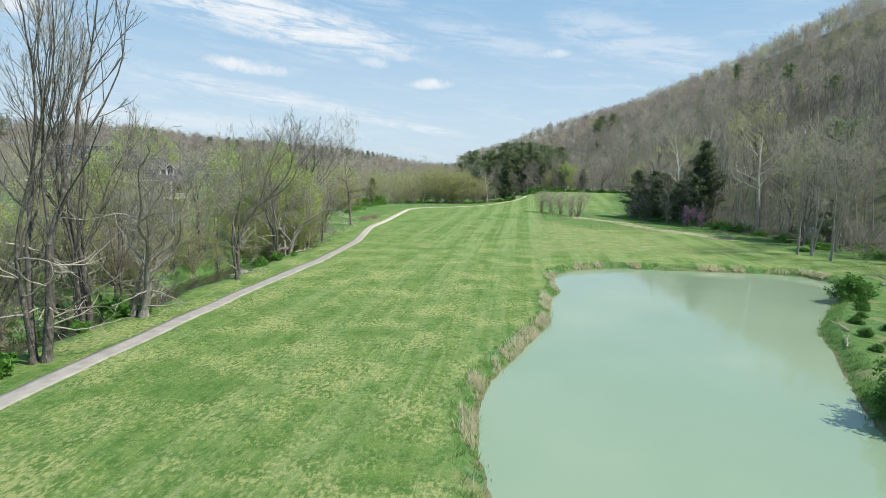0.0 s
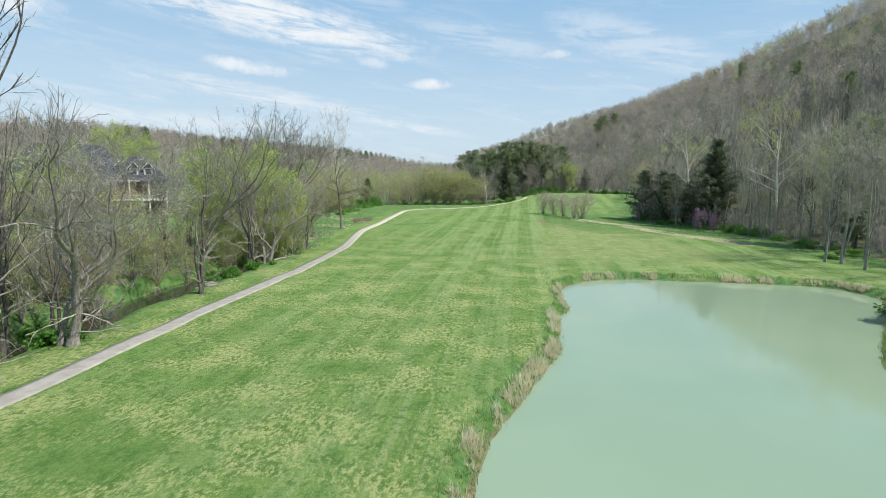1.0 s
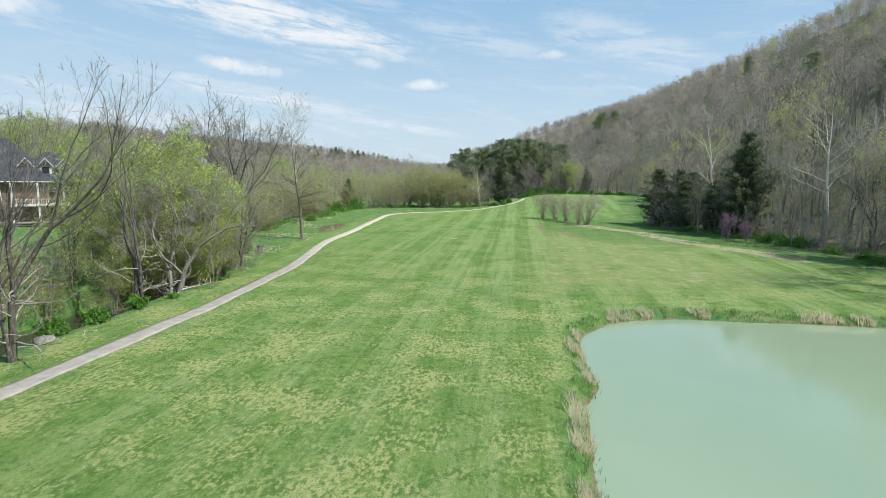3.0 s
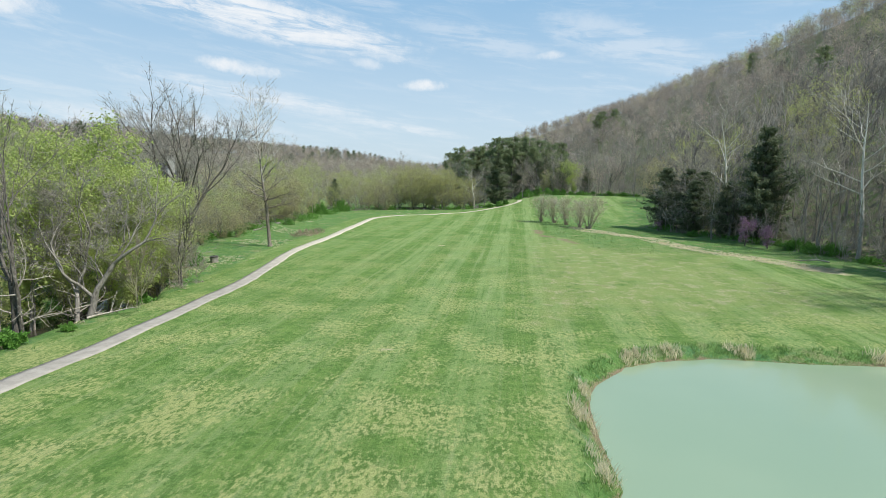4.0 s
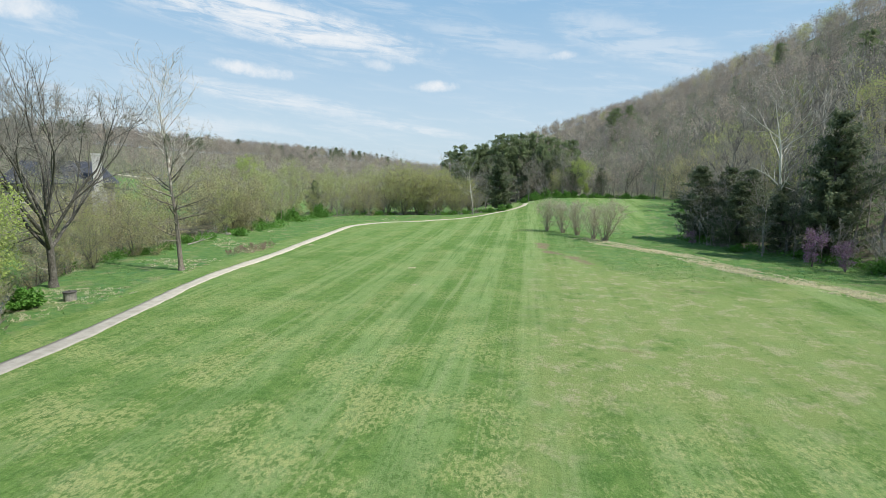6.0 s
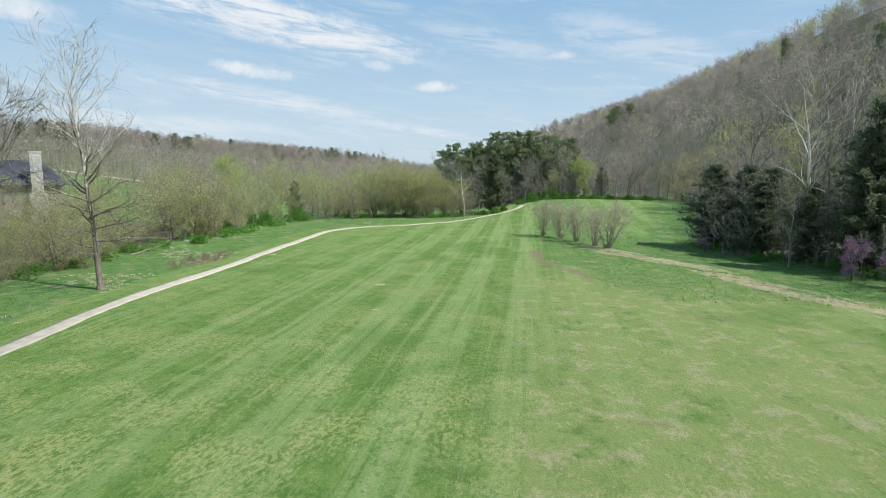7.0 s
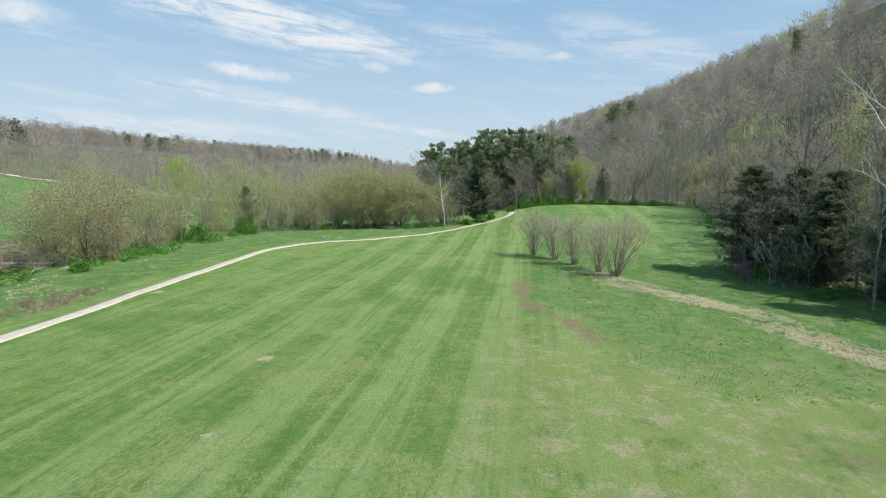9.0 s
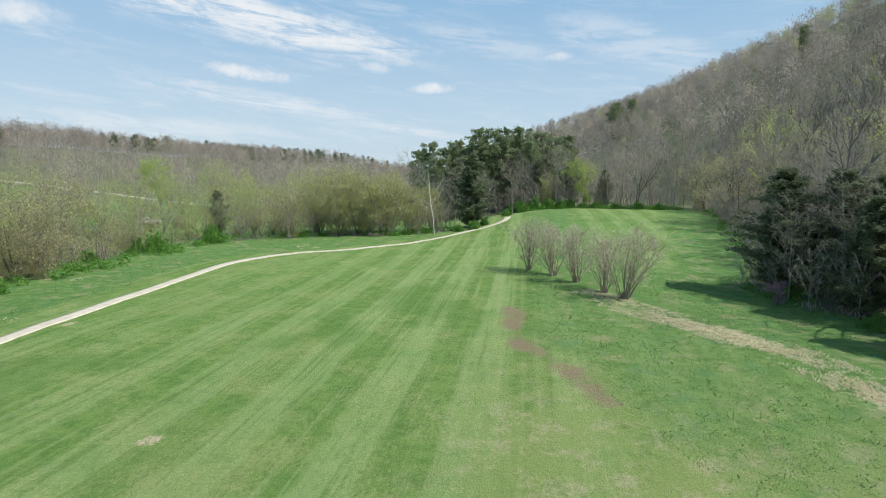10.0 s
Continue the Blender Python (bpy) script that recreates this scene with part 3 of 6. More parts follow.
# ---------------------------------------------------------------- trees
class Wood:
    """Collects tapered limbs as tubes and leaves as small blades."""

    def __init__(self, seed):
        self.r = random.Random(seed)
        self.tubes = {}
        self.slips = []

    def rand_dir(self):
        r = self.r
        a, z = r.uniform(0, 6.2832), r.uniform(-1, 1)
        s = math.sqrt(1 - z * z)
        return Vector((s * math.cos(a), s * math.sin(a), z))

    def limb(self, p, d, length, r0, r1, segs, sides, part, gnarl=0.15, lift=0.0):
        pts, rad = [p.copy()], [r0]
        d = d.normalized()
        for k in range(segs):
            d = (d + self.rand_dir() * gnarl + Vector((0, 0, lift / segs))).normalized()
            p = p + d * (length / segs)
            pts.append(p.copy())
            rad.append(r0 + (r1 - r0) * (k + 1) / segs)
        self.tubes.setdefault(part, []).append((pts, rad, sides))
        return pts, rad, d

    def slip(self, p, d, length, wide):
        """A twig: one narrow sliver that tapers to its tip."""
        q = p + d * length
        side = d.cross(self.rand_dir()).normalized() * wide
        self.slips.append((tuple(p - side), tuple(p + side), tuple(q)))
        return q

    def slip_mesh(self):
        V = np.array(self.slips, np.float32).reshape(-1, 3)
        return V, np.arange(len(V), dtype=np.int32).reshape(-1, 3)

    def mesh(self, part):
        V, F, base = [], [], 0
        for pts, rad, sides in self.tubes.get(part, []):
            t = (pts[-1] - pts[0]).normalized()
            a = t.orthogonal().normalized()
            b = t.cross(a)
            ring = [(math.cos(6.2832 * k / sides), math.sin(6.2832 * k / sides)) for k in range(sides)]
            for p, r in zip(pts, rad):
                for c, s in ring:
                    V.append((p.x + (a.x * c + b.x * s) * r, p.y + (a.y * c + b.y * s) * r, p.z + (a.z * c + b.z * s) * r))
            for j in range(len(pts) - 1):
                o = base + j * sides
                for k in range(sides):
                    k2 = (k + 1) % sides
                    F.append((o + k, o + k2, o + sides + k2, o + sides + k))
            base += len(pts) * sides
        return np.array(V, np.float32).reshape(-1, 3), np.array(F, np.int32).reshape(-1, 4)


def perp(r, d, spread_deg):
    """A direction that leaves d by that angle, to a random side."""
    a = d.orthogonal().normalized()
    b = d.cross(a)
    w, s = r.uniform(0, 6.2832), radians(spread_deg)
    return (d * math.cos(s) + (a * math.cos(w) + b * math.sin(w)) * math.sin(s)).normalized()


def grow_tree(seed, tall, girth, clear=0.3, limbs=11, sub=6, twigs=5, fine=3, angle=50, limb_len=0.42, lift=0.35, gnarl=0.13, forks=1, fork_angle=(7, 15), fork_at=0.0, low_angle=None, droop=0.0, lean=0.04, thick=1.0, low_detail=False, stool=0.0):
    w = Wood(seed)
    r = w.r
    ends = []
    bole = Vector((0, 0, -0.3))
    if fork_at:
        bp, _, _ = w.limb(bole, Vector((r.uniform(-1, 1) * lean, r.uniform(-1, 1) * lean, 1)), tall * fork_at, girth * 1.25, girth * 0.95, 5, 8, "trunk", 0.06, 0.1)
        w.limb(bole, Vector((0, 0, 1)), 0.9, girth * 1.8, girth * 1.25, 2, 8, "trunk", 0.02)
        bole = bp[-1]
    for f in range(forks):
        d0 = Vector((r.uniform(-1, 1) * lean, r.uniform(-1, 1) * lean, 1)) if f == 0 else perp(r, Vector((0, 0, 1)), r.uniform(*fork_angle))
        top = tall * (1 if f == 0 else r.uniform(0.75, 0.95))
        if fork_at:
            d0, top = perp(r, Vector((0, 0, 1)), r.uniform(*fork_angle)), tall * (1 - fork_at) * r.uniform(0.85, 1.05)
        p0 = bole.copy() if f == 0 or fork_at else Vector((r.uniform(-1, 1) * (girth * 0.7 + stool), r.uniform(-1, 1) * (girth * 0.7 + stool), -0.3))
        g = girth * (0.62 if fork_at else 1 if f == 0 else 0.75)
        if not low_detail and not fork_at:
            w.limb(p0, Vector((0, 0, 1)), 0.9, g * 1.55, g * 1.02, 2, 8, "trunk", 0.02)
        pts, rad, _ = w.limb(p0, d0, top, g, g * 0.06, 5 if low_detail else 11, 4 if low_detail else 7, "trunk", gnarl * 0.45, 0.25)
        for k in range(limbs):
            u = clear + (1 - clear) * ((k + r.uniform(0.1, 0.9)) / limbs) ** 0.9
            u = min(u, 0.985)
            j = u * (len(pts) - 1)
            i0 = min(int(j), len(pts) - 2)
            p = pts[i0].lerp(pts[i0 + 1], j - i0)
            rr = rad[i0] + (rad[i0 + 1] - rad[i0]) * (j - i0)
            d = (pts[i0 + 1] - pts[i0]).normalized()
            shape = 0.35 + 0.65 * math.sin(math.pi * min(1, 0.22 + 0.78 * (1 - (u - clear) / (1 - clear))))
            ln = tall * limb_len * shape * r.uniform(0.7, 1.15)
            mid_a = angle if low_angle is None else low_angle + (angle - low_angle) * (u - clear) / (1 - clear)
            ld = perp(r, d, r.uniform(mid_a - 14, mid_a + 14))
            lp, lr, _ = w.limb(p, ld, ln, min(rr * 0.62, ln * 0.02 * thick), 0.012 * thick, 2 if low_detail else 6, 3 if low_detail else 4, "limb", gnarl, lift * (1 if low_angle is None else u))
            for m in range(sub):
                v = 0.2 + 0.8 * (m + r.random()) / sub
                jj = min(v, 0.99) * (len(lp) - 1)
                q0 = min(int(jj), len(lp) - 2)
                q = lp[q0].lerp(lp[q0 + 1], jj - q0)
                qd = perp(r, (lp[q0 + 1] - lp[q0]).normalized(), r.uniform(28, 62))
                sl = ln * 0.48 * (1.15 - 0.6 * v) * r.uniform(0.7, 1.3)
                sp, sr, _ = w.limb(q, qd, sl, max(0.02, lr[q0] * 0.55) * thick ** 0.5, 0.009 * thick, 1 if low_detail else 3, 3, "branch", gnarl * 1.3, lift * 0.8 - droop)
                for t in range(twigs):
                    x = 0.25 + 0.75 * (t + r.random()) / twigs
                    e0 = min(int(min(x, 0.99) * (len(sp) - 1)), len(sp) - 2)
                    e = sp[e0].lerp(sp[e0 + 1], min(x, 0.99) * (len(sp) - 1) - e0)
                    ed = perp(r, (sp[e0 + 1] - sp[e0]).normalized(), r.uniform(25, 60))
                    tl = max(0.4, sl * 0.7 * r.uniform(0.6, 1.25))
                    ed = (ed + Vector((0, 0, (lift - droop) * 0.5))).normalized()
                    tq = w.slip(e, ed, tl, 0.015 * thick)
                    ends.append((tq, ed))
                    for f2 in range(fine):
                        fp = e.lerp(tq, r.uniform(0.15, 0.9))
                        fd = perp(r, ed, r.uniform(25, 55))
                        ends.append((w.slip(fp, fd, tl * r.uniform(0.35, 0.75), 0.012 * thick), fd))
    return w, ends


def fork_tree(seed, tall, girth, depth=6, stems=1, stem_gap=0.5, bole=1.0, spread=(16, 34), up=0.25, gnarl=0.1, shoots=1, twigs=7, twig_len=0.9, broken=0, lean=0.05, keep=0.86, first=0, fan=(10, 40)):
    """A bare tree whose limbs fork again and again; scaled to stand that tall."""
    w = Wood(seed)
    r = w.r
    ends = []

    def grow(p, d, ln, rad, level):
        segs, sides = (6, 8) if level == 0 else (4, 6) if level == 1 else (3, 5) if level == 2 else (3, 4) if level == 3 else (2, 3)
        pts, rr, d2 = w.limb(p, d, ln, rad, rad * (0.74 if level else 0.8), segs, sides, "trunk" if level == 0 else "limb", gnarl * (0.45 if level == 0 else 1.0), up)
        if level >= depth - 1:
            for t in range(twigs):
                u = r.uniform(0.15, 1.0) * segs
                k = min(int(u), segs - 1)
                e = pts[k].lerp(pts[k + 1], u - k)
                ed = (perp(r, d2, r.uniform(15, 55)) + Vector((0, 0, up * 0.5))).normalized()
                tl = twig_len * r.uniform(0.5, 1.3)
                q = w.slip(e, ed, tl, 0.02)
                ends.append((q, ed))
                for f in range(1):
                    fd = perp(r, ed, r.uniform(20, 50))
                    ends.append((w.slip(e.lerp(q, r.uniform(0.2, 0.85)), fd, tl * r.uniform(0.3, 0.6), 0.015), fd))
        if level >= depth:
            return
        lead = True
        heads = first if first and level == 0 else 2 if r.random() < 0.66 else 3
        for k in range(heads):
            a = r.uniform(*spread) * (0.45 if lead else 1.0)
            if heads > 3:
                a, turn = fan[0] + (fan[1] - fan[0]) * k / (heads - 1), 2.4 * k
                side = d2.orthogonal().normalized()
                side = side * math.cos(turn) + d2.cross(side) * math.sin(turn)
                grow(pts[-1 - k // 3], d2 * math.cos(radians(a)) + side * math.sin(radians(a)), ln * keep * r.uniform(0.9, 1.1), rr[-1] * r.uniform(0.5, 0.66), 1)
                continue
            grow(pts[-1], perp(r, d2, a), ln * (keep if lead else keep * 0.86) * r.uniform(0.82, 1.12), rr[-1] * (0.88 if lead else r.uniform(0.5, 0.72)), level + 1)
            lead = False
        if level:
            for k in range(shoots):
                u = r.uniform(0.3, 0.95) * segs
                i = min(int(u), segs - 1)
                grow(pts[i].lerp(pts[i + 1], u - i), perp(r, d2, r.uniform(35, 70)), ln * r.uniform(0.4, 0.65), rr[i] * 0.4, min(level + 2, depth))

    for k in range(stems):
        a = 6.2832 * (k + r.uniform(-0.2, 0.2)) / stems
        o = Vector((math.cos(a), math.sin(a), 0)) * (stem_gap if stems > 1 else 0)
        d = Vector((o.x * 0.14 + r.uniform(-1, 1) * lean, o.y * 0.14 + r.uniform(-1, 1) * lean, 1))
        g = girth * (1 if k == 0 else r.uniform(0.6, 0.85))
        w.limb(o + Vector((0, 0, -0.3)), d, 0.9, g * 1.5, g * 1.04, 2, 8, "trunk", 0.02)
        grow(o + Vector((0, 0, -0.3)), d, 4.0 * bole * r.uniform(0.85, 1.1), g, 0)
    high = max(p.z for pts, _, _ in w.tubes["limb"] for p in pts)
    f = tall / high
    for tubes in w.tubes.values():
        for pts, _, _ in tubes:
            for p in pts:
                p.xyz = (p.x * f, p.y * f, (p.z + 0.3) * f - 0.3)
    w.slips = [tuple((x * f, y * f, (z + 0.3) * f - 0.3) for x, y, z in tri) for tri in w.slips]
    # dead, half-broken limbs low on the stems
    bole_pts = [pts for pts, _, sides in w.tubes["trunk"] if len(pts) > 4]
    for k in range(broken):
        pts = r.choice(bole_pts)
        i = r.randrange(2, len(pts))
        d = perp(r, Vector((0, 0, 1)), r.uniform(55, 100))
        lp, lr, ld = w.limb(pts[i], d, r.uniform(1.5, 4.5), 0.07, 0.02, 6, 4, "dead%d" % k, 0.34, 0.1)
        for m in range(5):
            q = lp[r.randrange(2, 7)]
            w.limb(q, perp(r, ld, r.uniform(30, 70)), r.uniform(0.5, 1.6), 0.025, 0.008, 3, 3, "dead%d" % k, 0.3, 0.1)
    return w, [(p * f, d) for p, d in ends]


def forked_thing(name, seed, bark, twig, dead=None, **kw):
    w, ends = fork_tree(seed, **kw)
    root = new(name)
    root.empty_display_size = 0.5
    for key, label in (("trunk", "trunk"), ("limb", "framework")):
        V, F = w.mesh(key)
        part(label, mesh_from(label, V, F, bark, True), root)
    for key in w.tubes:
        if key.startswith("dead"):
            V, F = w.mesh(key)
            part("dead_limb", mesh_from("dead_limb", V, F, dead or bark, True), root, "bleached broken limb")
    V, F = w.slip_mesh()
    part("crown", mesh_from("crown", V, F, twig), root)
    return root


def blades(rng, centres, count, radius, size, aspect=0.55, flat=0.0):
    """Small diamond leaves scattered round the centres, as one mesh."""
    c = np.repeat(np.asarray(centres, np.float32), count, 0)
    n = len(c)
    c = c + rng.normal(0, radius, (n, 3)).astype(np.float32)
    a = rng.normal(0, 1, (n, 3))
    a[:, 2] *= 1 - flat
    a /= np.linalg.norm(a, axis=1)[:, None]
    b = np.cross(a, rng.normal(0, 1, (n, 3)))
    b /= np.linalg.norm(b, axis=1)[:, None] + 1e-9
    s = (size * rng.uniform(0.6, 1.35, n))[:, None]
    V = np.stack([c - a * s - b * s * aspect, c - a * s * 0.2 + b * s * aspect * 1.6, c + a * s * 1.2], 1).reshape(-1, 3)
    F = np.arange(3 * n).reshape(-1, 3)
    return V, F


def part(name, me, parent, label=""):
    ob = new(name, me)
    ob.parent = parent
    return tagged(ob, label) if label else ob


def tree_thing(name, seed, bark, twig, leaf=None, leaf_count=0, leaf_size=0.12, leaf_spread=0.25, every=1, leaf_name="foliage", **kw):
    w, ends = grow_tree(seed, **kw)
    root = new(name)
    root.empty_display_size = 0.5
    V, F = w.mesh("trunk")
    part("trunk", mesh_from("trunk", V, F, bark, True), root)
    V, F = w.mesh("limb")
    V2, F2 = w.mesh("branch")
    part("framework", mesh_from("framework", np.concatenate([V, V2]), np.concatenate([F, F2 + len(V)]), bark, True), root)
    V, F = w.slip_mesh()
    part("crown", mesh_from("crown", V, F, twig), root)
    if leaf and leaf_count:
        V, F = blades(np.random.default_rng(seed), [tuple(p) for p, _ in ends[::every]], leaf_count, leaf_spread, leaf_size)
        part(leaf_name, mesh_from(leaf_name, V, F, leaf), root)
    return root


def conifer_thing(name, seed, tall, spread_r, leaf, bark, clear=0.04, tiers=26, per=9, sprays=9, size=0.34, layered=False, top_round=0.8, leaves=5):
    """A trunk with whorls of boughs that carry sprays of needles."""
    r = random.Random(seed)
    w = Wood(seed)
    pts, rad, _ = w.limb(Vector((0, 0, -0.3)), Vector((0, 0, 1)), tall, 0.02 * tall, 0.02, 10, 7, "trunk", 0.03, 0.2)
    centres = []
    lobes = [(r.uniform(0, 6.2832), r.uniform(0.12, 0.32)) for _ in range(4)]
    for k in range(tiers):
        u = clear + (1 - clear) * (k + r.random()) / tiers
        z = u * tall
        f = 1 - (u - clear) / (1 - clear)
        reach = spread_r * (f ** top_round) * r.uniform(0.7, 1.12) * (0.55 + 0.45 * min(1, (u - clear) / 0.14)) if not layered else spread_r * math.sin(math.pi * (0.14 + 0.72 * f)) ** 0.7 * r.uniform(0.45, 1.15)
        j = min(u, 0.99) * (len(pts) - 1)
        p = pts[int(j)].lerp(pts[min(int(j) + 1, len(pts) - 1)], j % 1)
        for b in range(per):
            a = r.uniform(0, 6.2832)
            ln = reach * r.uniform(0.45, 1.15) * (1 + sum(c * math.cos((j + 1) * (a - o) + 5 * u) for j, (o, c) in enumerate(lobes)) * 0.6)
            d = Vector((math.cos(a), math.sin(a), r.uniform(0.05, 0.5) if not layered else r.uniform(-0.05, 0.3)))
            bp, _, _ = w.limb(p, d, ln, 0.05, 0.012, 3, 3, "limb", 0.12, 0.12)
            for s in range(sprays):
                v = (0.25 if not layered else 0.45) + (0.75 if not layered else 0.55) * (s + r.random()) / sprays
                q = bp[0].lerp(bp[-1], min(1, v))
                centres.append((q.x, q.y, q.z + r.uniform(-0.1, 0.15)))
    root = new(name)
    V, F = w.mesh("trunk")
    part("trunk", mesh_from("trunk", V, F, bark, True), root)
    V, F = w.mesh("limb")
    part("framework", mesh_from("framework", V, F, bark), root)
    V, F = blades(np.random.default_rng(seed), centres, leaves, size * (0.95 if not layered else 1.1), size, 0.42)
    part("crown", mesh_from("crown", V, F, leaf), root)
    return root


def put(ob, x, y, s=1.0, turn=0.0, sink=0.0, sz=None):
    ob.matrix_world = Matrix.LocRotScale((x, y, h(x, y) - sink), Euler((0, 0, turn)), (s, s, sz or s))
    return ob


def again(ob, x, y, s=1.0, turn=0.0, sz=None, label=""):
    keep = ob.scale.copy()
    ob.scale = (1, 1, 1)
    c = copy_thing(ob, Matrix.LocRotScale((x, y, h(x, y)), Euler((0, 0, turn)), (s, s, sz or s)))
    ob.scale = keep
    return tagged(c, label) if label else c


# creek-side trees
R = random.Random(11)
BARE = "tall bare grey-barked tree beside the creek"
CREEKSIDE = "trees along the creek"
creek_a = tagged(forked_thing("bare_tree", 1, M["bark"], M["twig"], M["deadwood"], tall=26, girth=0.3, depth=5, stems=3, stem_gap=0.5, bole=2.1, spread=(8, 24), up=0.3, gnarl=0.13, shoots=1, twigs=3, twig_len=1.0, broken=18, lean=0.03, keep=0.8), BARE + " with several stems", "tree", CREEKSIDE)
put(creek_a, -29.6, 27.6, 1.0, 0.5)
creek_b = tagged(forked_thing("bare_tree", 2, M["bark"], M["twig"], M["deadwood"], tall=22.5, girth=0.27, depth=5, stems=2, stem_gap=0.4, bole=2.0, spread=(8, 26), up=0.3, gnarl=0.15, shoots=1, twigs=3, twig_len=1.0, broken=10, lean=0.03, keep=0.82), BARE + " with clustered stems", "tree", CREEKSIDE)
put(creek_b, -32.6, 34.6, 1.0, 1.2)
creek_c = tagged(forked_thing("bare_tree", 3, M["greybark"], M["twig"], M["deadwood"], tall=15.5, girth=0.36, depth=6, stems=2, stem_gap=0.45, bole=0.9, spread=(24, 52), up=0.12, gnarl=0.3, shoots=1, twigs=4, twig_len=0.9, broken=12, lean=0.14), "crooked bare tree leaning beside the creek", "tree", CREEKSIDE)
put(creek_c, -30.8, 37.8, 1.0, 0.3)
creek_d = tagged(forked_thing("bare_tree", 4, M["bark"], M["twig"], M["deadwood"], tall=18.5, girth=0.24, depth=6, stems=2, stem_gap=0.3, bole=1.7, spread=(14, 38), up=0.22, gnarl=0.2, shoots=1, twigs=3, twig_len=0.9, broken=12, lean=0.03), "slender bare tree with broken limbs beside the creek", "tree", CREEKSIDE)
put(creek_d, -31.4, 53.8, 1.0, 2.1)
again(creek_b, -38.5, 40, 0.8, 4.4)
again(creek_d, -33.6, 68.1, 0.95, 4.0)
again(creek_c, -35.2, 75.0, 0.95, 1.6)
again(creek_d, -47.3, 75.7, 0.8, 2.6)
again(creek_d, -34.2, 86.5, 0.55, 0.9)
for x, y, s in ((-44, 46, 0.75), (-48, 60, 0.6), (-43, 84, 0.6), (-58, 78, 0.6), (-41, 22, 0.8), (-60, 52, 0.7), (-38, 44, 0.6), (-70, 48, 0.8), (-50, 62, 0.7), (-41, 51, 0.6), (-43, 65, 0.7), (-40, 34, 0.7), (-45, 90, 0.75), (-50, 96, 0.7)):
    kind, s, turn = R.choice((creek_c, creek_b, creek_d)), s * R.uniform(0.85, 1.1), R.uniform(0, 6.28)
    if not open_lawn(x, y):
        again(kind, x, y, s, turn)
crown_tree = tagged(forked_thing("bare_tree", 49, M["bark"], M["twig"], M["deadwood"], tall=24.5, girth=0.46, depth=6, bole=1.35, spread=(20, 38), up=0.06, gnarl=0.12, shoots=1, twigs=3, twig_len=1.1, broken=4, lean=0.0, keep=0.82, first=9, fan=(4, 60)), "broad-crowned bare tree with a fine net of twigs", "tree", CREEKSIDE)
put(crown_tree, -45.2, 104.8, 0.86, 0.4, sz=1.0)
sycamore = tagged(tree_thing("sycamore", 6, M["sycamore"], M["twig"], tall=26, girth=0.36, clear=0.14, limbs=38, sub=6, twigs=3, fine=1, angle=30, low_angle=80, limb_len=0.33, lift=0.5, gnarl=0.15, lean=0.0, thick=1.5), "tall straight bare sycamore with whitish limbs", "tree", "sycamores")
put(sycamore, -38.6, 115.6, 0.86, 0.0, sz=0.8)
white_syc = tagged(tree_thing("sycamore", 7, M["whitebark"], M["twig"], tall=25, girth=0.36, clear=0.25, limbs=14, sub=6, twigs=3, fine=2, angle=55, limb_len=0.40, lift=0.3, gnarl=0.2), "bare sycamore with bright white upper limbs at the wood's edge", "tree", "sycamores")
put(white_syc, 50, 122, 0.95, 1.0)
again(white_syc, 43, 151, 0.95, 3.0)
again(white_syc, -14.2, 215.5, 0.55, 2.0, label="white-limbed bare sycamore at the bend of the path")
edge_a = tagged(tree_thing("bare_tree", 8, M["greybark"], M["edge_twig"], tall=20, girth=0.2, clear=0.28, limbs=12, sub=6, twigs=5, fine=3, angle=50, limb_len=0.32, lift=0.35, gnarl=0.2, forks=2, fork_angle=(3, 9)), "slender bare grey tree at the foot of the wooded hill", "tree", "trees at the wood's edge")
put(edge_a, 44.1, 91.8, 0.95)
for x, y, s in ((45.6, 90.4, 1.0), (45.4, 84.8, 0.9), (52, 96, 1.0), (50, 103, 0.95), (54, 110, 1.05), (52, 116, 0.9), (56, 120, 1.0), (49, 131, 0.85), (52, 138, 1.0), (58, 130, 1.0), (58, 104, 1.1), (57, 88, 1.0), (52, 78, 1.0), (46, 146, 0.8), (55, 70, 1.0),
                (36, 163, 0.6), (40, 166, 0.8), (44, 172, 0.8), (47, 180, 0.85), (48, 190, 0.8), (50, 200, 0.85), (52, 212, 0.8), (53, 225, 0.85), (54, 240, 0.9), (45, 252, 0.9), (36, 255, 0.95), (28, 256, 0.85), (19, 258, 0.8), (38, 147, 0.62), (-13, 252, 0.75), (-7, 256, 0.7), (-2, 254, 0.65), (5, 257, 0.7), (-19, 246, 0.75), (-24, 240, 0.8), (-30, 236, 0.8), (-36, 240, 0.85), (-44, 244, 0.85), (-17, 231, 0.75), (-12, 235, 0.8), (2, 247, 0.75), (8, 251, 0.8), (14, 254, 0.8), (33.2, 161.8, 0.55), (41.5, 147.5, 0.6), (36.5, 158.5, 0.62), (15, 262, 0.8), (33, 262, 0.9), (41, 260, 0.9)):
    again(R.choice((edge_a, creek_d, edge_a)), x, y, s * R.uniform(0.9, 1.1), R.uniform(0, 6.28))

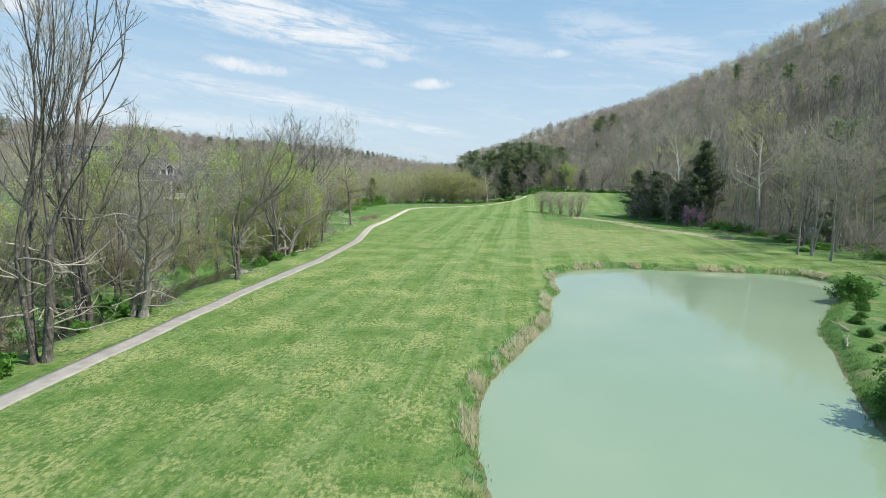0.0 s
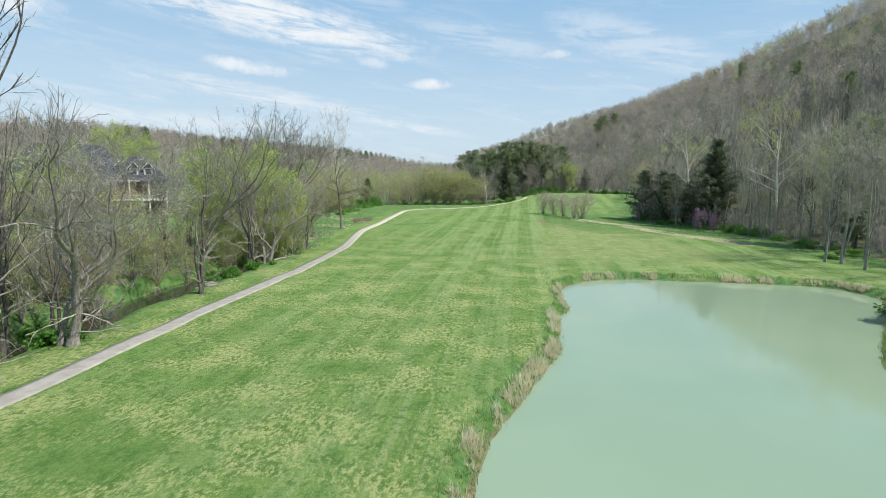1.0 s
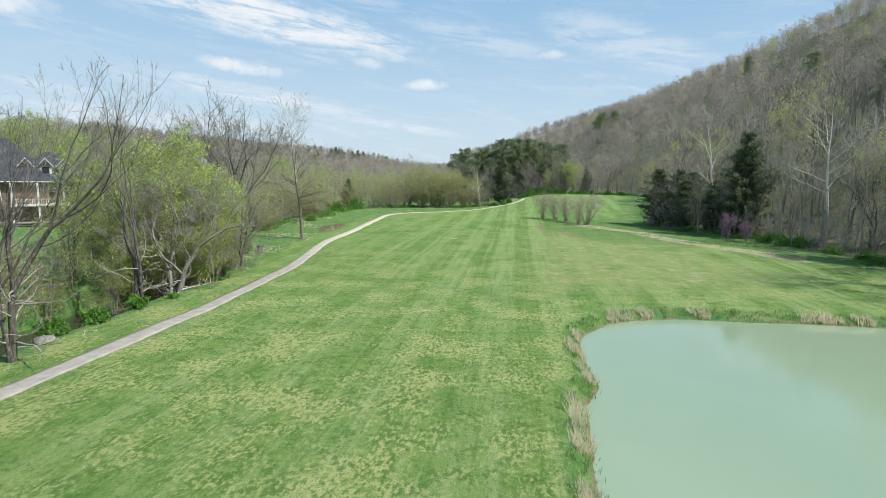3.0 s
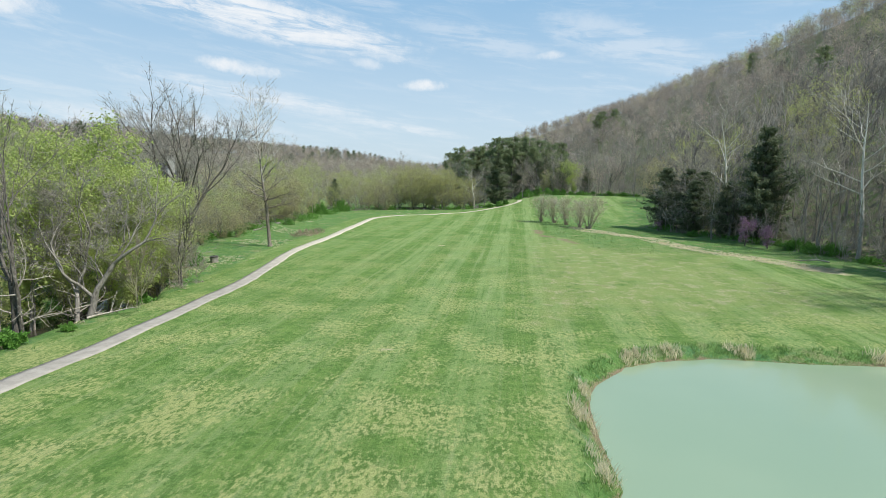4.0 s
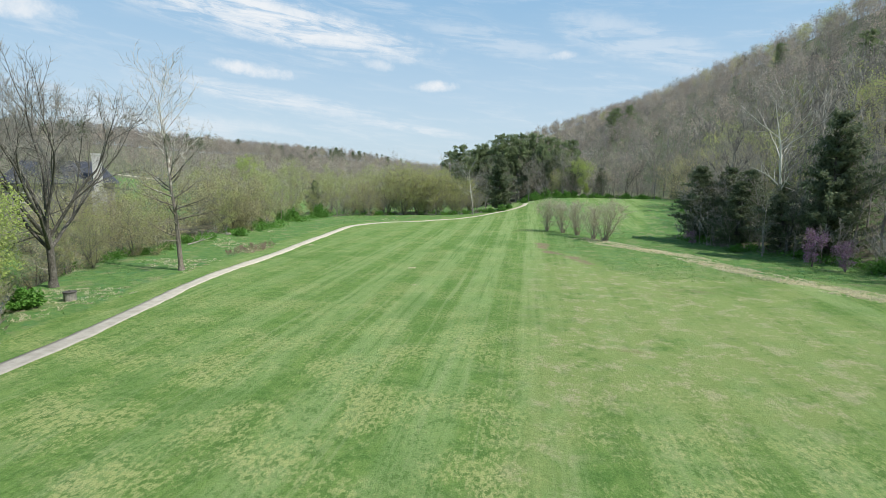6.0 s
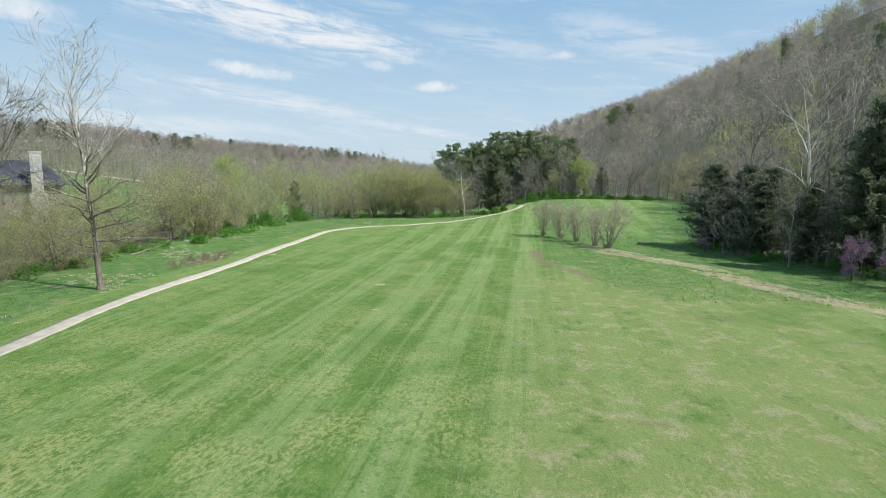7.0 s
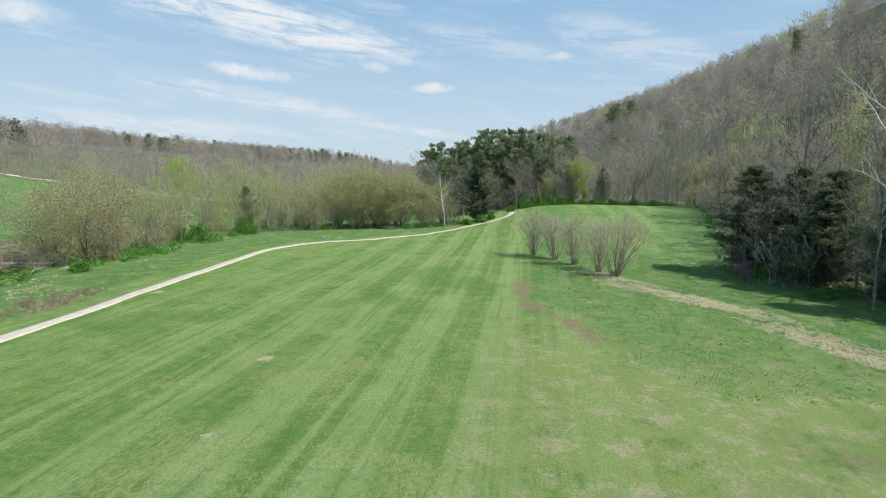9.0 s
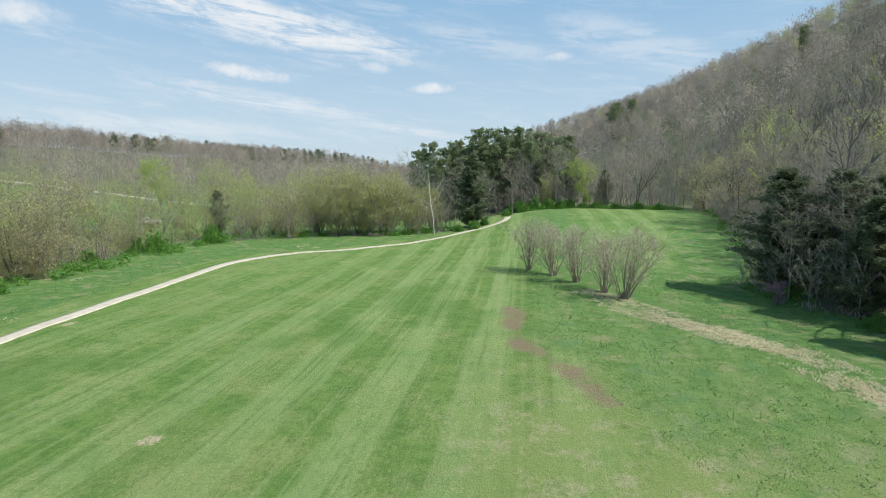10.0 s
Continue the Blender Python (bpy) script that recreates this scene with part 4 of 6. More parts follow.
# evergreens
cedar = tagged(conifer_thing("cedar", 21, 15.5, 5.6, M["cedar"], M["bark"], tiers=28, per=9, sprays=8, size=0.18, top_round=0.5, leaves=11), "dense dark green cedar at the meadow's edge", "tree", "cedars")
put(cedar, 34.4, 167.2, 1.22, sz=0.9)
for x, y, sc, sz, t in ((38.2, 163.2, 1.2, 0.86, 0.4), (45.2, 143.6, 1.3, 1.36, 1.0), (42, 150.5, 1.0, 0.72, 2.7), (40.5, 159.5, 0.95, 0.8, 5.1), (37.2, 155.6, 0.95, 0.72, 2.0), (48.5, 149, 1.0, 1.0, 3.3)):
    again(cedar, x, y, sc, t, sz)
again(cedar, -7.0, 226, 1.2, 3.0, sz=1.1, label="dark spreading cedar where the path ends")
for x, y, sc, t in ((9, 264, 0.9, 5.0), (19, 268, 0.95, 1.0), (1, 262, 0.8, 3.3), (-60, 207, 0.6, 1.0), (28, 262, 0.7, 2.0), (-16, 258, 0.75, 4.0)):
    again(cedar, x, y, sc, t)
pine = tagged(conifer_thing("pine", 22, 26, 6.8, M["pine"], M["bark"], clear=0.05, tiers=27, per=7, sprays=9, size=0.25, layered=True, leaves=10), "tall pine with layered tufts of needles", "tree", "pines")
put(pine, -9, 268, 1.0)
for x, y, s in ((-16, 272, 0.9), (-3, 270, 0.9), (-12, 280, 0.98), (4, 275, 0.95), (-20, 268, 0.82), (-1, 284, 1.0), (9, 286, 0.9), (-26, 276, 0.9), (13, 280, 0.8), (-32, 284, 0.82), (20, 290, 0.85), (-22, 262, 0.7), (-6, 276, 0.8), (7, 268, 0.75), (-14, 264, 0.7), (1, 277, 0.85), (-18, 278, 0.85), (14, 270, 0.65)):
    again(pine, x, y, s, R.uniform(0, 6.28))
for x, y, s in ((57, 108, 0.85), (128, 290, 0.8), (150, 420, 0.8), (60, 470, 0.9), (75, 480, 0.8), (68, 492, 0.85), (108, 236, 0.6), (92, 180, 0.6)):
    again(pine, x, y, s, R.uniform(0, 6.28), label="dark pine among the bare trees of the hill")

# pale budding trees and thickets
budding = tagged(tree_thing("budding_tree", 31, M["greybark"], M["edge_twig"], M["bud"], 4, 0.105, 0.3, tall=11.5, girth=0.13, clear=0.08, limbs=7, sub=4, twigs=3, fine=2, angle=54, limb_len=0.42, lift=0.35, gnarl=0.2, forks=4, fork_angle=(8, 30)), "small tree hazy with pale green new leaves", "tree", "budding trees")
put(budding, -42, 58, 0.7)
fresh = tagged(tree_thing("leafing_tree", 32, M["greybark"], M["edge_twig"], M["lime"], 7, 0.13, 0.34, tall=13, girth=0.16, clear=0.12, limbs=11, sub=5, twigs=4, fine=2, angle=48, limb_len=0.4, lift=0.35, forks=2), "small tree in bright yellow-green new leaf", "tree", "budding trees")
put(fresh, -50, 84, 1.0)
thicket = tagged(tree_thing("thicket", 33, M["bark"], M["twig"], M["olive"], 3, 0.10, 0.3, tall=9.5, girth=0.10, clear=0.04, limbs=7, sub=4, twigs=3, fine=2, angle=60, limb_len=0.5, lift=0.25, forks=6, fork_angle=(14, 48), lean=0.3, gnarl=0.3), "broad tangled thicket with olive catkins", "thicket", "budding trees")
put(thicket, -56.5, 157, 1.1)
willow = tagged(tree_thing("willow", 36, M["bark"], M["twig"], M["willow"], 2, 0.12, 0.26, tall=11, girth=0.10, clear=0.06, limbs=9, sub=5, twigs=4, fine=2, angle=52, limb_len=0.52, lift=0.45, forks=6, fork_angle=(8, 32), lean=0.25, gnarl=0.18), "dense many-stemmed willow in yellow-green bud", "tree", "budding trees")
put(willow, -31, 214, 1.05)
KINDS = (budding, fresh, thicket, willow)
for x, y, s, k in ((-40, 50, 0.5, 0), (-41, 66, 0.6, 0), (-44, 72, 0.75, 0), (-40, 79, 0.62, 0), (-47, 66, 0.8, 0), (-46, 53, 0.75, 0), (-43, 40, 0.7, 0), (-50, 45, 0.8, 2), (-54, 70, 0.75, 0), (-37, 87, 0.6, 0), (-41, 92, 0.9, 1), (-36.5, 83, 0.55, 1), (-39, 86, 0.8, 1),
                   (-45, 96, 0.9, 1), (-40, 75, 0.85, 1), (-41, 81, 0.95, 1), (-44, 85, 1.0, 1), (-38.5, 91, 0.8, 0), (-41, 85, 0.9, 1), (-45, 76, 0.95, 1), (-50, 91, 1.0, 0), (-36.5, 79.5, 0.5, 1), (-38, 70, 0.5, 0), (-43, 55, 0.8, 0), (-47, 47, 0.85, 0), (-50, 56, 0.9, 1), (-41, 44, 0.6, 0), (-52, 64, 0.9, 0), (-56, 42, 0.9, 0), (-48, 99, 0.85, 1), (-53, 104, 0.65, 0), (-54, 111, 0.62, 2), (-50, 115, 0.6, 2), (-54, 119, 0.55, 0), (-52, 124, 0.62, 2), (-58, 127, 0.65, 2), (-55, 133, 0.7, 0), (-58, 140, 1.1, 2), (-55, 145, 0.8, 0), (-60, 156, 1.15, 2), (-56, 160, 0.9, 2), (-59, 166, 1.05, 2), (-57, 172, 0.9, 0),
                   (-62, 176, 0.9, 2), (-64, 186, 0.55, 0), (-56, 197, 0.6, 0), (-50, 204, 0.85, 0), (-46, 210, 0.85, 2), (-39.5, 213, 0.95, 3), (-25, 217, 1.05, 3), (-36, 220, 1.1, 3), (-42, 217, 0.95, 0), (-20, 220, 0.85, 3), (-28, 222, 1.1, 3), (-66, 134, 0.55, 2), (-68, 150, 1.0, 2), (-48, 216, 0.9, 0), (-34, 210, 0.8, 3), (-28, 213, 1.0, 3), (-43, 207, 0.6, 2), (-50, 212, 0.7, 2), (-55, 207, 0.7, 2), (-60, 220, 0.9, 0), (-64, 226, 1.0, 0), (-52, 236, 1.0, 0), (-82, 244, 1.0, 0), (-98, 240, 1.0, 1), (-88, 250, 1.0, 0), (-16.5, 225, 0.8, 3), (-68, 190, 0.9, 0), (-72, 198, 0.9, 0), (-66, 200, 0.7, 2), (-66, 206, 0.6, 0), (-70, 211, 0.75, 0), (-73, 203, 0.6, 2), (-80, 222, 0.7, 0), (-90, 232, 0.8, 0), (-75, 216, 0.9, 0), (-64, 214, 0.9, 2), (-58, 215, 0.9, 0), (-54, 224, 1.0, 2), (-80, 188, 1.0, 2), (-74, 176, 1.0, 0), (-70, 232, 1.0, 0), (-48, 232, 1.1, 2),
                   (-69, 166, 1.0, 2), (-52, 131, 0.45, 2), (-54, 127.5, 0.55, 0), (-50, 126, 0.4, 2), (-66, 136, 0.75, 2), (-69, 140, 0.7, 0), (-63, 130, 0.7, 0), (-72, 138, 0.7, 2), (-66, 144, 0.75, 0), (-74, 133, 0.8, 0), (-61, 122, 0.6, 0), (-67, 127, 0.7, 2), (-71, 146, 0.6, 2), (-55, 152, 0.75, 0), (-61, 162, 1.0, 0), (-53, 158, 0.6, 2), (-64, 120, 0.55, 2), (-60, 92, 0.75, 0), (-38, 30, 0.5, 2), (-44, 28, 0.7, 0), (-58, 60, 0.7, 0), (-66, 84, 0.7, 0), (-90, 116, 1.1, 1), (-94, 124, 1.1, 1), (-68, 112, 0.6, 0), (-43, 36, 0.45, 2), (-42, 48, 0.5, 2), (-42, 62, 0.5, 2), (-41.5, 75, 0.6, 1), (-48, 34, 0.6, 0), (-54, 48, 0.6, 2), (-52, 63, 1.25, 2), (-55.5, 68, 1.2, 0), (-49, 58.5, 1.15, 2), (-59, 72, 1.2, 2), (-46, 55, 1.0, 0), (-48, 74, 0.7, 0), (22, 256, 0.8, 1), (12, 258, 0.7, 0), (50, 222, 1.45, 2), (56, 184, 1.5, 0), (62, 160, 1.4, 0), (61, 205, 1.4, 2), (64, 238, 1.5, 0), (60, 120, 1.3, 0), (52, 250, 1.2, 2), (70, 176, 1.5, 2)):
    if line_distance(np.array([x]), np.array([y]), [(-45, 138), (-60, 150.5)])[0] > 3.2 and not open_lawn(x, y):
        again(KINDS[k], x, y, s * R.uniform(0.9, 1.1), R.uniform(0, 6.28))

redbud = tagged(tree_thing("redbud", 34, M["bark"], M["twig"], M["redbud"], 2, 0.09, 0.2, leaf_name="blossom", tall=4.6, girth=0.1, clear=0.12, limbs=8, sub=5, twigs=4, fine=2, angle=56, limb_len=0.5, lift=0.25, forks=2), "small redbud in purple-pink blossom", "tree", "redbuds")
put(redbud, 40.5, 137.5, 0.9)
again(redbud, 31.5, 160.0, 0.45, 2.0)
again(redbud, 42.5, 133.5, 0.7, 1.0)

# the row of bare multi-stemmed shrubs on the turf
shrub = tagged(tree_thing("bare_shrub", 35, M["reedy"], M["reedtwig"], tall=6.9, girth=0.05, clear=0.22, limbs=6, sub=4, twigs=4, fine=1, angle=26, limb_len=0.32, lift=0.3, forks=18, fork_angle=(3, 23), lean=0.12, gnarl=0.12, thick=0.75, stool=0.3), "bare multi-stemmed shrub standing in a row", "shrub", "row of bare shrubs")
put(shrub, 6.35, 174.6, 1.35, sz=0.95)
for x, y, s in ((9.1, 171.1, 0.95), (12.0, 167.4, 0.98), (14.3, 162.3, 0.9), (16.2, 159.6, 1.08)):
    again(shrub, x, y, s * 1.4, R.uniform(0, 6.28), s * 0.97)


# leafy bushes
def bush_thing(seed, wide, tall, leaf, sprigs=30):
    r = random.Random(seed)
    w = Wood(seed)
    lumps = []
    for k in range(sprigs):
        a, e = r.uniform(0, 6.2832), r.uniform(0.05, 1.45)
        reach = r.uniform(0.45, 1.25)
        tip = Vector((math.cos(a) * math.cos(e) * wide * reach, math.sin(a) * math.cos(e) * wide * reach, math.sin(e) * tall * reach + 0.1))
        w.limb(Vector((r.uniform(-0.2, 0.2), r.uniform(-0.2, 0.2), -0.1)), tip, tip.length, 0.03, 0.008, 3, 3, "stem", 0.12)
        for j in range(7):
            lumps.append(tuple(tip * r.uniform(0.45, 1.0) + w.rand_dir() * 0.16 * wide))
    root = new("leafy_bush")
    V, F = w.mesh("stem")
    part("stems", mesh_from("stem", V, F, M["bark"]), root).name = "branching"
    V, F = blades(np.random.default_rng(seed), lumps, 15, 0.1 * min(wide, 1.4), 0.09, 0.7)
    part("foliage", mesh_from("foliage", V, F, leaf), root)
    return root


bush = tagged(bush_thing(51, 1.0, 1.0, M["green"]), "rounded leafy green bush on the creek bank", "bush", "green bushes")
put(bush, -32.4, 37.4, 1.2)
for x, y, s in ((-29.6, 24.6, 1.1), (-30.9, 26.4, 0.8), (-32.0, 33.4, 0.7), (-31.2, 39.0, 0.7), (-33.6, 59.0, 1.0), (-33.2, 62.4, 1.0), (-32.8, 66.8, 0.9), (-32.2, 70.5, 0.5), (-34.6, 46, 0.7), (-36, 84, 1.2), (-33.5, 81, 0.9), (-40, 97, 1.4)):
    again(bush, x, y, s, R.uniform(0, 6.28))
big_bush = tagged(bush_thing(52, 2.0, 2.0, M["deepgreen"], 75), "dense leafy green bush on the pond bank", "bush", "green bushes")
put(big_bush, 33.6, 58.5, 1.0, 0.3, sz=0.95)
for x, y, s, sz in ((35.2, 60.5, 0.85, 0.7), (36.6, 63.5, 0.5, 0.4), (20.2, 28.8, 1.0, 1.2), (22.0, 31.2, 0.9, 0.9), (21.8, 26.6, 1.1, 1.2), (31.6, 53.2, 0.36, 0.3), (33.0, 55.6, 0.3, 0.34), (29.9, 50.2, 0.26, 0.2), (28.2, 47.9, 0.34, 0.26), (29.4, 46.0, 0.24, 0.24), (26.6, 43.9, 0.3, 0.3), (27.6, 42.0, 0.36, 0.3), (25.2, 40.2, 0.26, 0.2), (25.9, 37.6, 0.38, 0.3), (23.9, 36.6, 0.3, 0.24), (23.2, 33.8, 0.4, 0.36)):
    again(big_bush, x, y, s, R.uniform(0, 6.28), sz)
leaf_bush = tagged(bush_thing(53, 2.0, 2.0, M["green"], 70), "leafy green bush at the edge of the thickets", "bush", "green bushes")
put(leaf_bush, -55, 181, 1.1, 0.3, sz=1.2)
for x, y, s, sz in ((-53.6, 195, 1.0, 1.35), (-57, 179, 0.8, 1.0), (-56, 197.5, 0.9, 1.2), (-51, 150, 0.7, 0.5), (-54, 138, 0.8, 0.6), (-52, 126, 0.65, 0.4), (-58, 170, 0.7, 0.7), (4, 249, 1.1, 1.3), (8, 252, 1.2, 1.6), (12, 253, 1.0, 1.2), (0.5, 244, 0.65, 0.7), (-9, 219, 0.65, 0.6), (-6, 221, 0.75, 0.8), (-4, 227, 0.6, 0.7), (18, 254, 0.8, 1.0), (25, 255, 0.9, 0.8), (15, 252, 1.0, 1.0), (21, 254, 0.8, 0.6), (30, 254, 0.9, 0.7), (36, 253, 1.0, 0.8), (41, 251, 0.9, 0.7), (2, 252, 0.8, 1.0)):
    again(leaf_bush, x, y, s, R.uniform(0, 6.28), sz)
for x, y, s, sz in ((47, 128, 1.9, 1.1), (46.5, 132, 2.2, 1.3), (49, 126, 1.8, 1.6), (48.5, 135, 1.8, 1.2), (45, 139, 1.5, 0.8), (50, 119, 1.7, 0.7), (43, 146, 1.4, 0.8), (36, 152, 1.4, 0.7), (51, 112, 1.8, 0.7), (49, 107, 1.5, 0.6), (52, 100, 2.0, 0.8), (33, 163, 1.3, 0.7), (47, 96, 1.4, 0.5)):
    again(leaf_bush, x, y, s * 0.52, R.uniform(0, 6.28), sz * 0.55, label="low leafy green bush below the wooded hill")


# ---------------------------------------------------------------- houses and small structures
def box(bm, x0, x1, y0, y1, z0, z1):
    vs = [bm.verts.new((x, y, z)) for z in (z0, z1) for x, y in ((x0, y0), (x1, y0), (x1, y1), (x0, y1))]
    for f in ((0, 3, 2, 1), (4, 5, 6, 7), (0, 1, 5, 4), (1, 2, 6, 5), (2, 3, 7, 6), (3, 0, 4, 7)):
        bm.faces.new([vs[k] for k in f])


def prism(bm, ring, z0, z1):
    lo = [bm.verts.new((x, y, z0)) for x, y in ring]
    hi = [bm.verts.new((x, y, z1)) for x, y in ring]
    bm.faces.new(lo[::-1]), bm.faces.new(hi)
    for k in range(len(ring)):
        j = (k + 1) % len(ring)
        bm.faces.new((lo[k], lo[j], hi[j], hi[k]))


def shape(name, make, mat, parent=None, bevel=0.0, label=""):
    bm = bmesh.new()
    make(bm)
    if bevel:
        bmesh.ops.bevel(bm, geom=list(bm.edges), offset=bevel, segments=1, affect="EDGES")
    bmesh.ops.recalc_face_normals(bm, faces=bm.faces)
    me = bpy.data.meshes.new(name)
    bm.to_mesh(me)
    bm.free()
    me.materials.append(mat)
    ob = new(name, me)
    ob.parent = parent
    return tagged(ob, label) if label else ob


def boxes(*dims):
    def make(bm):
        for d in dims:
            box(bm, *d)
    return make


def hip_roof(bm, x0, x1, y0, y1, z0, z1, run):
    """A hipped roof with a solid eave board under it."""
    e = [(x0, y0), (x1, y0), (x1, y1), (x0, y1)]
    lo = [bm.verts.new((*p, z0 - 0.18)) for p in e]
    hi = [bm.verts.new((*p, z0)) for p in e]
    ym = (y0 + y1) / 2
    a, b = bm.verts.new((x0 + run, ym, z1)), bm.verts.new((x1 - run, ym, z1))
    bm.faces.new(lo[::-1])
    for k in range(4):
        j = (k + 1) % 4
        bm.faces.new((lo[k], lo[j], hi[j], hi[k]))
    bm.faces.new((hi[0], hi[1], b, a)), bm.faces.new((hi[1], hi[2], b)), bm.faces.new((hi[2], hi[3], a, b)), bm.faces.new((hi[3], hi[0], a))


def window_part(parent, x, y, z, w, t):
    """A sash window in the face y: white frame, with a dark pane and a glazing bar under it."""
    fr = shape("window", boxes((x - w / 2 - 0.09, x - w / 2, y - 0.09, y + 0.02, z, z + t), (x + w / 2, x + w / 2 + 0.09, y - 0.09, y + 0.02, z, z + t), (x - w / 2 - 0.09, x + w / 2 + 0.09, y - 0.1, y + 0.02, z + t, z + t + 0.12), (x - w / 2 - 0.12, x + w / 2 + 0.12, y - 0.14, y + 0.02, z - 0.12, z)), M["white"], parent)
    shape("pane", boxes((x - w / 2, x + w / 2, y - 0.03, y + 0.02, z, z + t)), M["glass"], fr)
    shape("glazing_bar", boxes((x - 0.03, x + 0.03, y - 0.06, y - 0.035, z, z + t)), M["white"], fr)
    return fr


def dormer(parent, x, y, z):
    d = shape("dormer", boxes((x - 0.8, x + 0.8, y, y + 2.6, z, z + 1.7)), M["white"], parent, label="white-trimmed roof dormer")

    def gable(bm):
        ring = [(-1.05, 0), (1.05, 0), (0, 1.25)]
        f = [bm.verts.new((x + u, y - 0.25, z + 1.65 + v)) for u, v in ring]
        b = [bm.verts.new((x + u, y + 3.2, z + 1.65 + v)) for u, v in ring]
        bm.faces.new(f), bm.faces.new(b[::-1])
        for k in range(3):
            j = (k + 1) % 3
            bm.faces.new((f[k], b[k], b[j], f[j]))
    shape("dormer_roof", gable, M["slate"], d)
    shape("dormer_trim", lambda bm: [prism_trim(bm, x, y, z, sgn) for sgn in (-1, 1)], M["white"], d)
    shape("pane", boxes((x - 0.5, x + 0.5, y - 0.04, y + 0.02, z + 0.35, z + 1.5)), M["glass"], d)
    return d


def prism_trim(bm, x, y, z, sgn):
    a, b = (sgn * 1.15, 1.58), (0, 2.98)
    q = [bm.verts.new((x + u, yy, z + v + dv)) for yy in (y - 0.34, y - 0.26) for (u, v), dv in ((a, 0), (b, 0), (b, -0.22), (a, -0.22))]
    for f in ((0, 1, 2, 3), (7, 6, 5, 4), (0, 4, 5, 1), (1, 5, 6, 2), (2, 6, 7, 3), (3, 7, 4, 0)):
        bm.faces.new([q[k] for k in f])


def brick_house():
    root = new("house")
    shape("wall", boxes((-13, 9, 0, 11, -1.5, 6.0)), M["brick"], root, label="brown brick walls")
    shape("wall", boxes((9, 15, 2.5, 11, -1.5, 5.7)), M["brick"], root)
    shape("roof", lambda bm: hip_roof(bm, -13.8, 9.6, -0.9, 11.8, 6.15, 13.2, 6.0), M["slate"], root, label="dark blue-grey slate hipped roof")
    shape("roof", lambda bm: hip_roof(bm, 3.0, 15.9, -0.4, 12.2, 6.0, 11.0, 5.4), M["slate"], root)
    shape("gutter", boxes((-13.9, 9.7, -1.02, -0.88, 5.94, 6.12)), M["white"], root, label="white eave gutter")
    for x in (6.2, 8.8, 11.4):
        dormer(root, x, 1.2, 7.0)
    for x, z in ((-10, 2.6), (-6.4, 2.6), (-1.5, 2.6), (2.2, 2.6), (-8, -0.6), (-2, -0.6)):
        window_part(root, x, 0, z, 1.1, 1.9)
    # the raised porch with its white rail
    shape("porch_floor", boxes((4.2, 14.6, -2.2, 2.4, 2.1, 2.35)), M["white"], root, label="raised porch with white boards")
    for x in (4.4, 7.8, 11.2, 14.4):
        shape("porch_post", boxes((x - 0.12, x + 0.12, -2.1, -1.86, -1.2, 5.85)), M["white"], root)
    shape("porch_rail", boxes((4.4, 14.4, -2.05, -1.95, 3.2, 3.3)), M["white"], root)
    for k in range(34):
        shape("baluster", boxes((4.6 + k * 0.295, 4.66 + k * 0.295, -2.03, -1.97, 2.35, 3.2)), M["white"], root)
    shape("path_slab", boxes((-6, 10, -2.6, -1.2, -0.62, -0.45)), M["path"], root).name = "terrace"
    return tagged(root, "brick house with slate roof, white dormers and porch", "house")


a_house = brick_house()
a_house.matrix_world = pose(-85.3, 99.2, 3.6, 0, 0, 40)


def chimney_house():
    root = new("house")
    shape("wall", boxes((-14, 2, 0, 10, -2, 4.6)), M["siding"], root, label="pale clapboard walls with shade in their colour")
    shape("roof", lambda bm: hip_roof(bm, -14.8, 2.8, -0.9, 10.9, 4.75, 8.7, 3.0), M["slate"], root, label="grey shingled roof")

    def stack(bm):
        r = random.Random(4)
        box(bm, -1.1, 1.1, -1.5, -0.15, -2.2, 3.4)
        box(bm, -0.7, 0.7, -1.42, -0.25, 3.4, 9.8)
        box(bm, -0.8, 0.8, -1.5, -0.15, 9.8, 10.05)
        for k in range(150):
            x, z, w, t = r.uniform(-1, 0.7), r.uniform(-1.5, 9.4), r.uniform(0.15, 0.4), r.uniform(0.1, 0.25)
            if z > 3.3:
                x = max(-0.66, min(x, 0.66 - w))
            box(bm, x, x + w, -1.55 if z < 3.2 else -1.47, -1.3, z, z + t)
    shape("chimney", stack, M["stone"], root, label="tall white stone chimney")
    for x in (-11, -8, -5):
        window_part(root, x, 0, 1.4, 1.1, 1.7)
    return tagged(root, "pale house with grey roof and white stone chimney", "house")


b_house = chimney_house()
b_house.matrix_world = pose(-75.5, 145.0, h(-78, 147) + 2.6, 0, 0, 38)


def foot_bridge():
    root = new("footbridge")
    for k in range(26):
        shape("plank", boxes((-4.0 + k * 0.31, -3.72 + k * 0.31, -0.9, 0.9, 0.0, 0.06)), M["plank"], root)
    for y in (-0.85, 0.85):
        shape("beam", boxes((-4.2, 4.2, y - 0.09, y + 0.09, -0.26, -0.005)), M["plank"], root)
        for z in (0.55, 1.0):
            shape("rail", boxes((-4.1, 4.1, y - 0.04, y + 0.04, z, z + 0.1)), M["plank"], root)
        for k in range(5):
            x = -4.0 + 2.0 * k
            shape("post", boxes((x - 0.06, x + 0.06, y - 0.1, y + 0.1, -0.4, 1.15)), M["plank"], root)
    return tagged(root, "weathered wooden footbridge with rails over the creek", "bridge")


foot_bridge().matrix_world = pose(-62.2, 152.5, 0.35, 0, 0, 12)


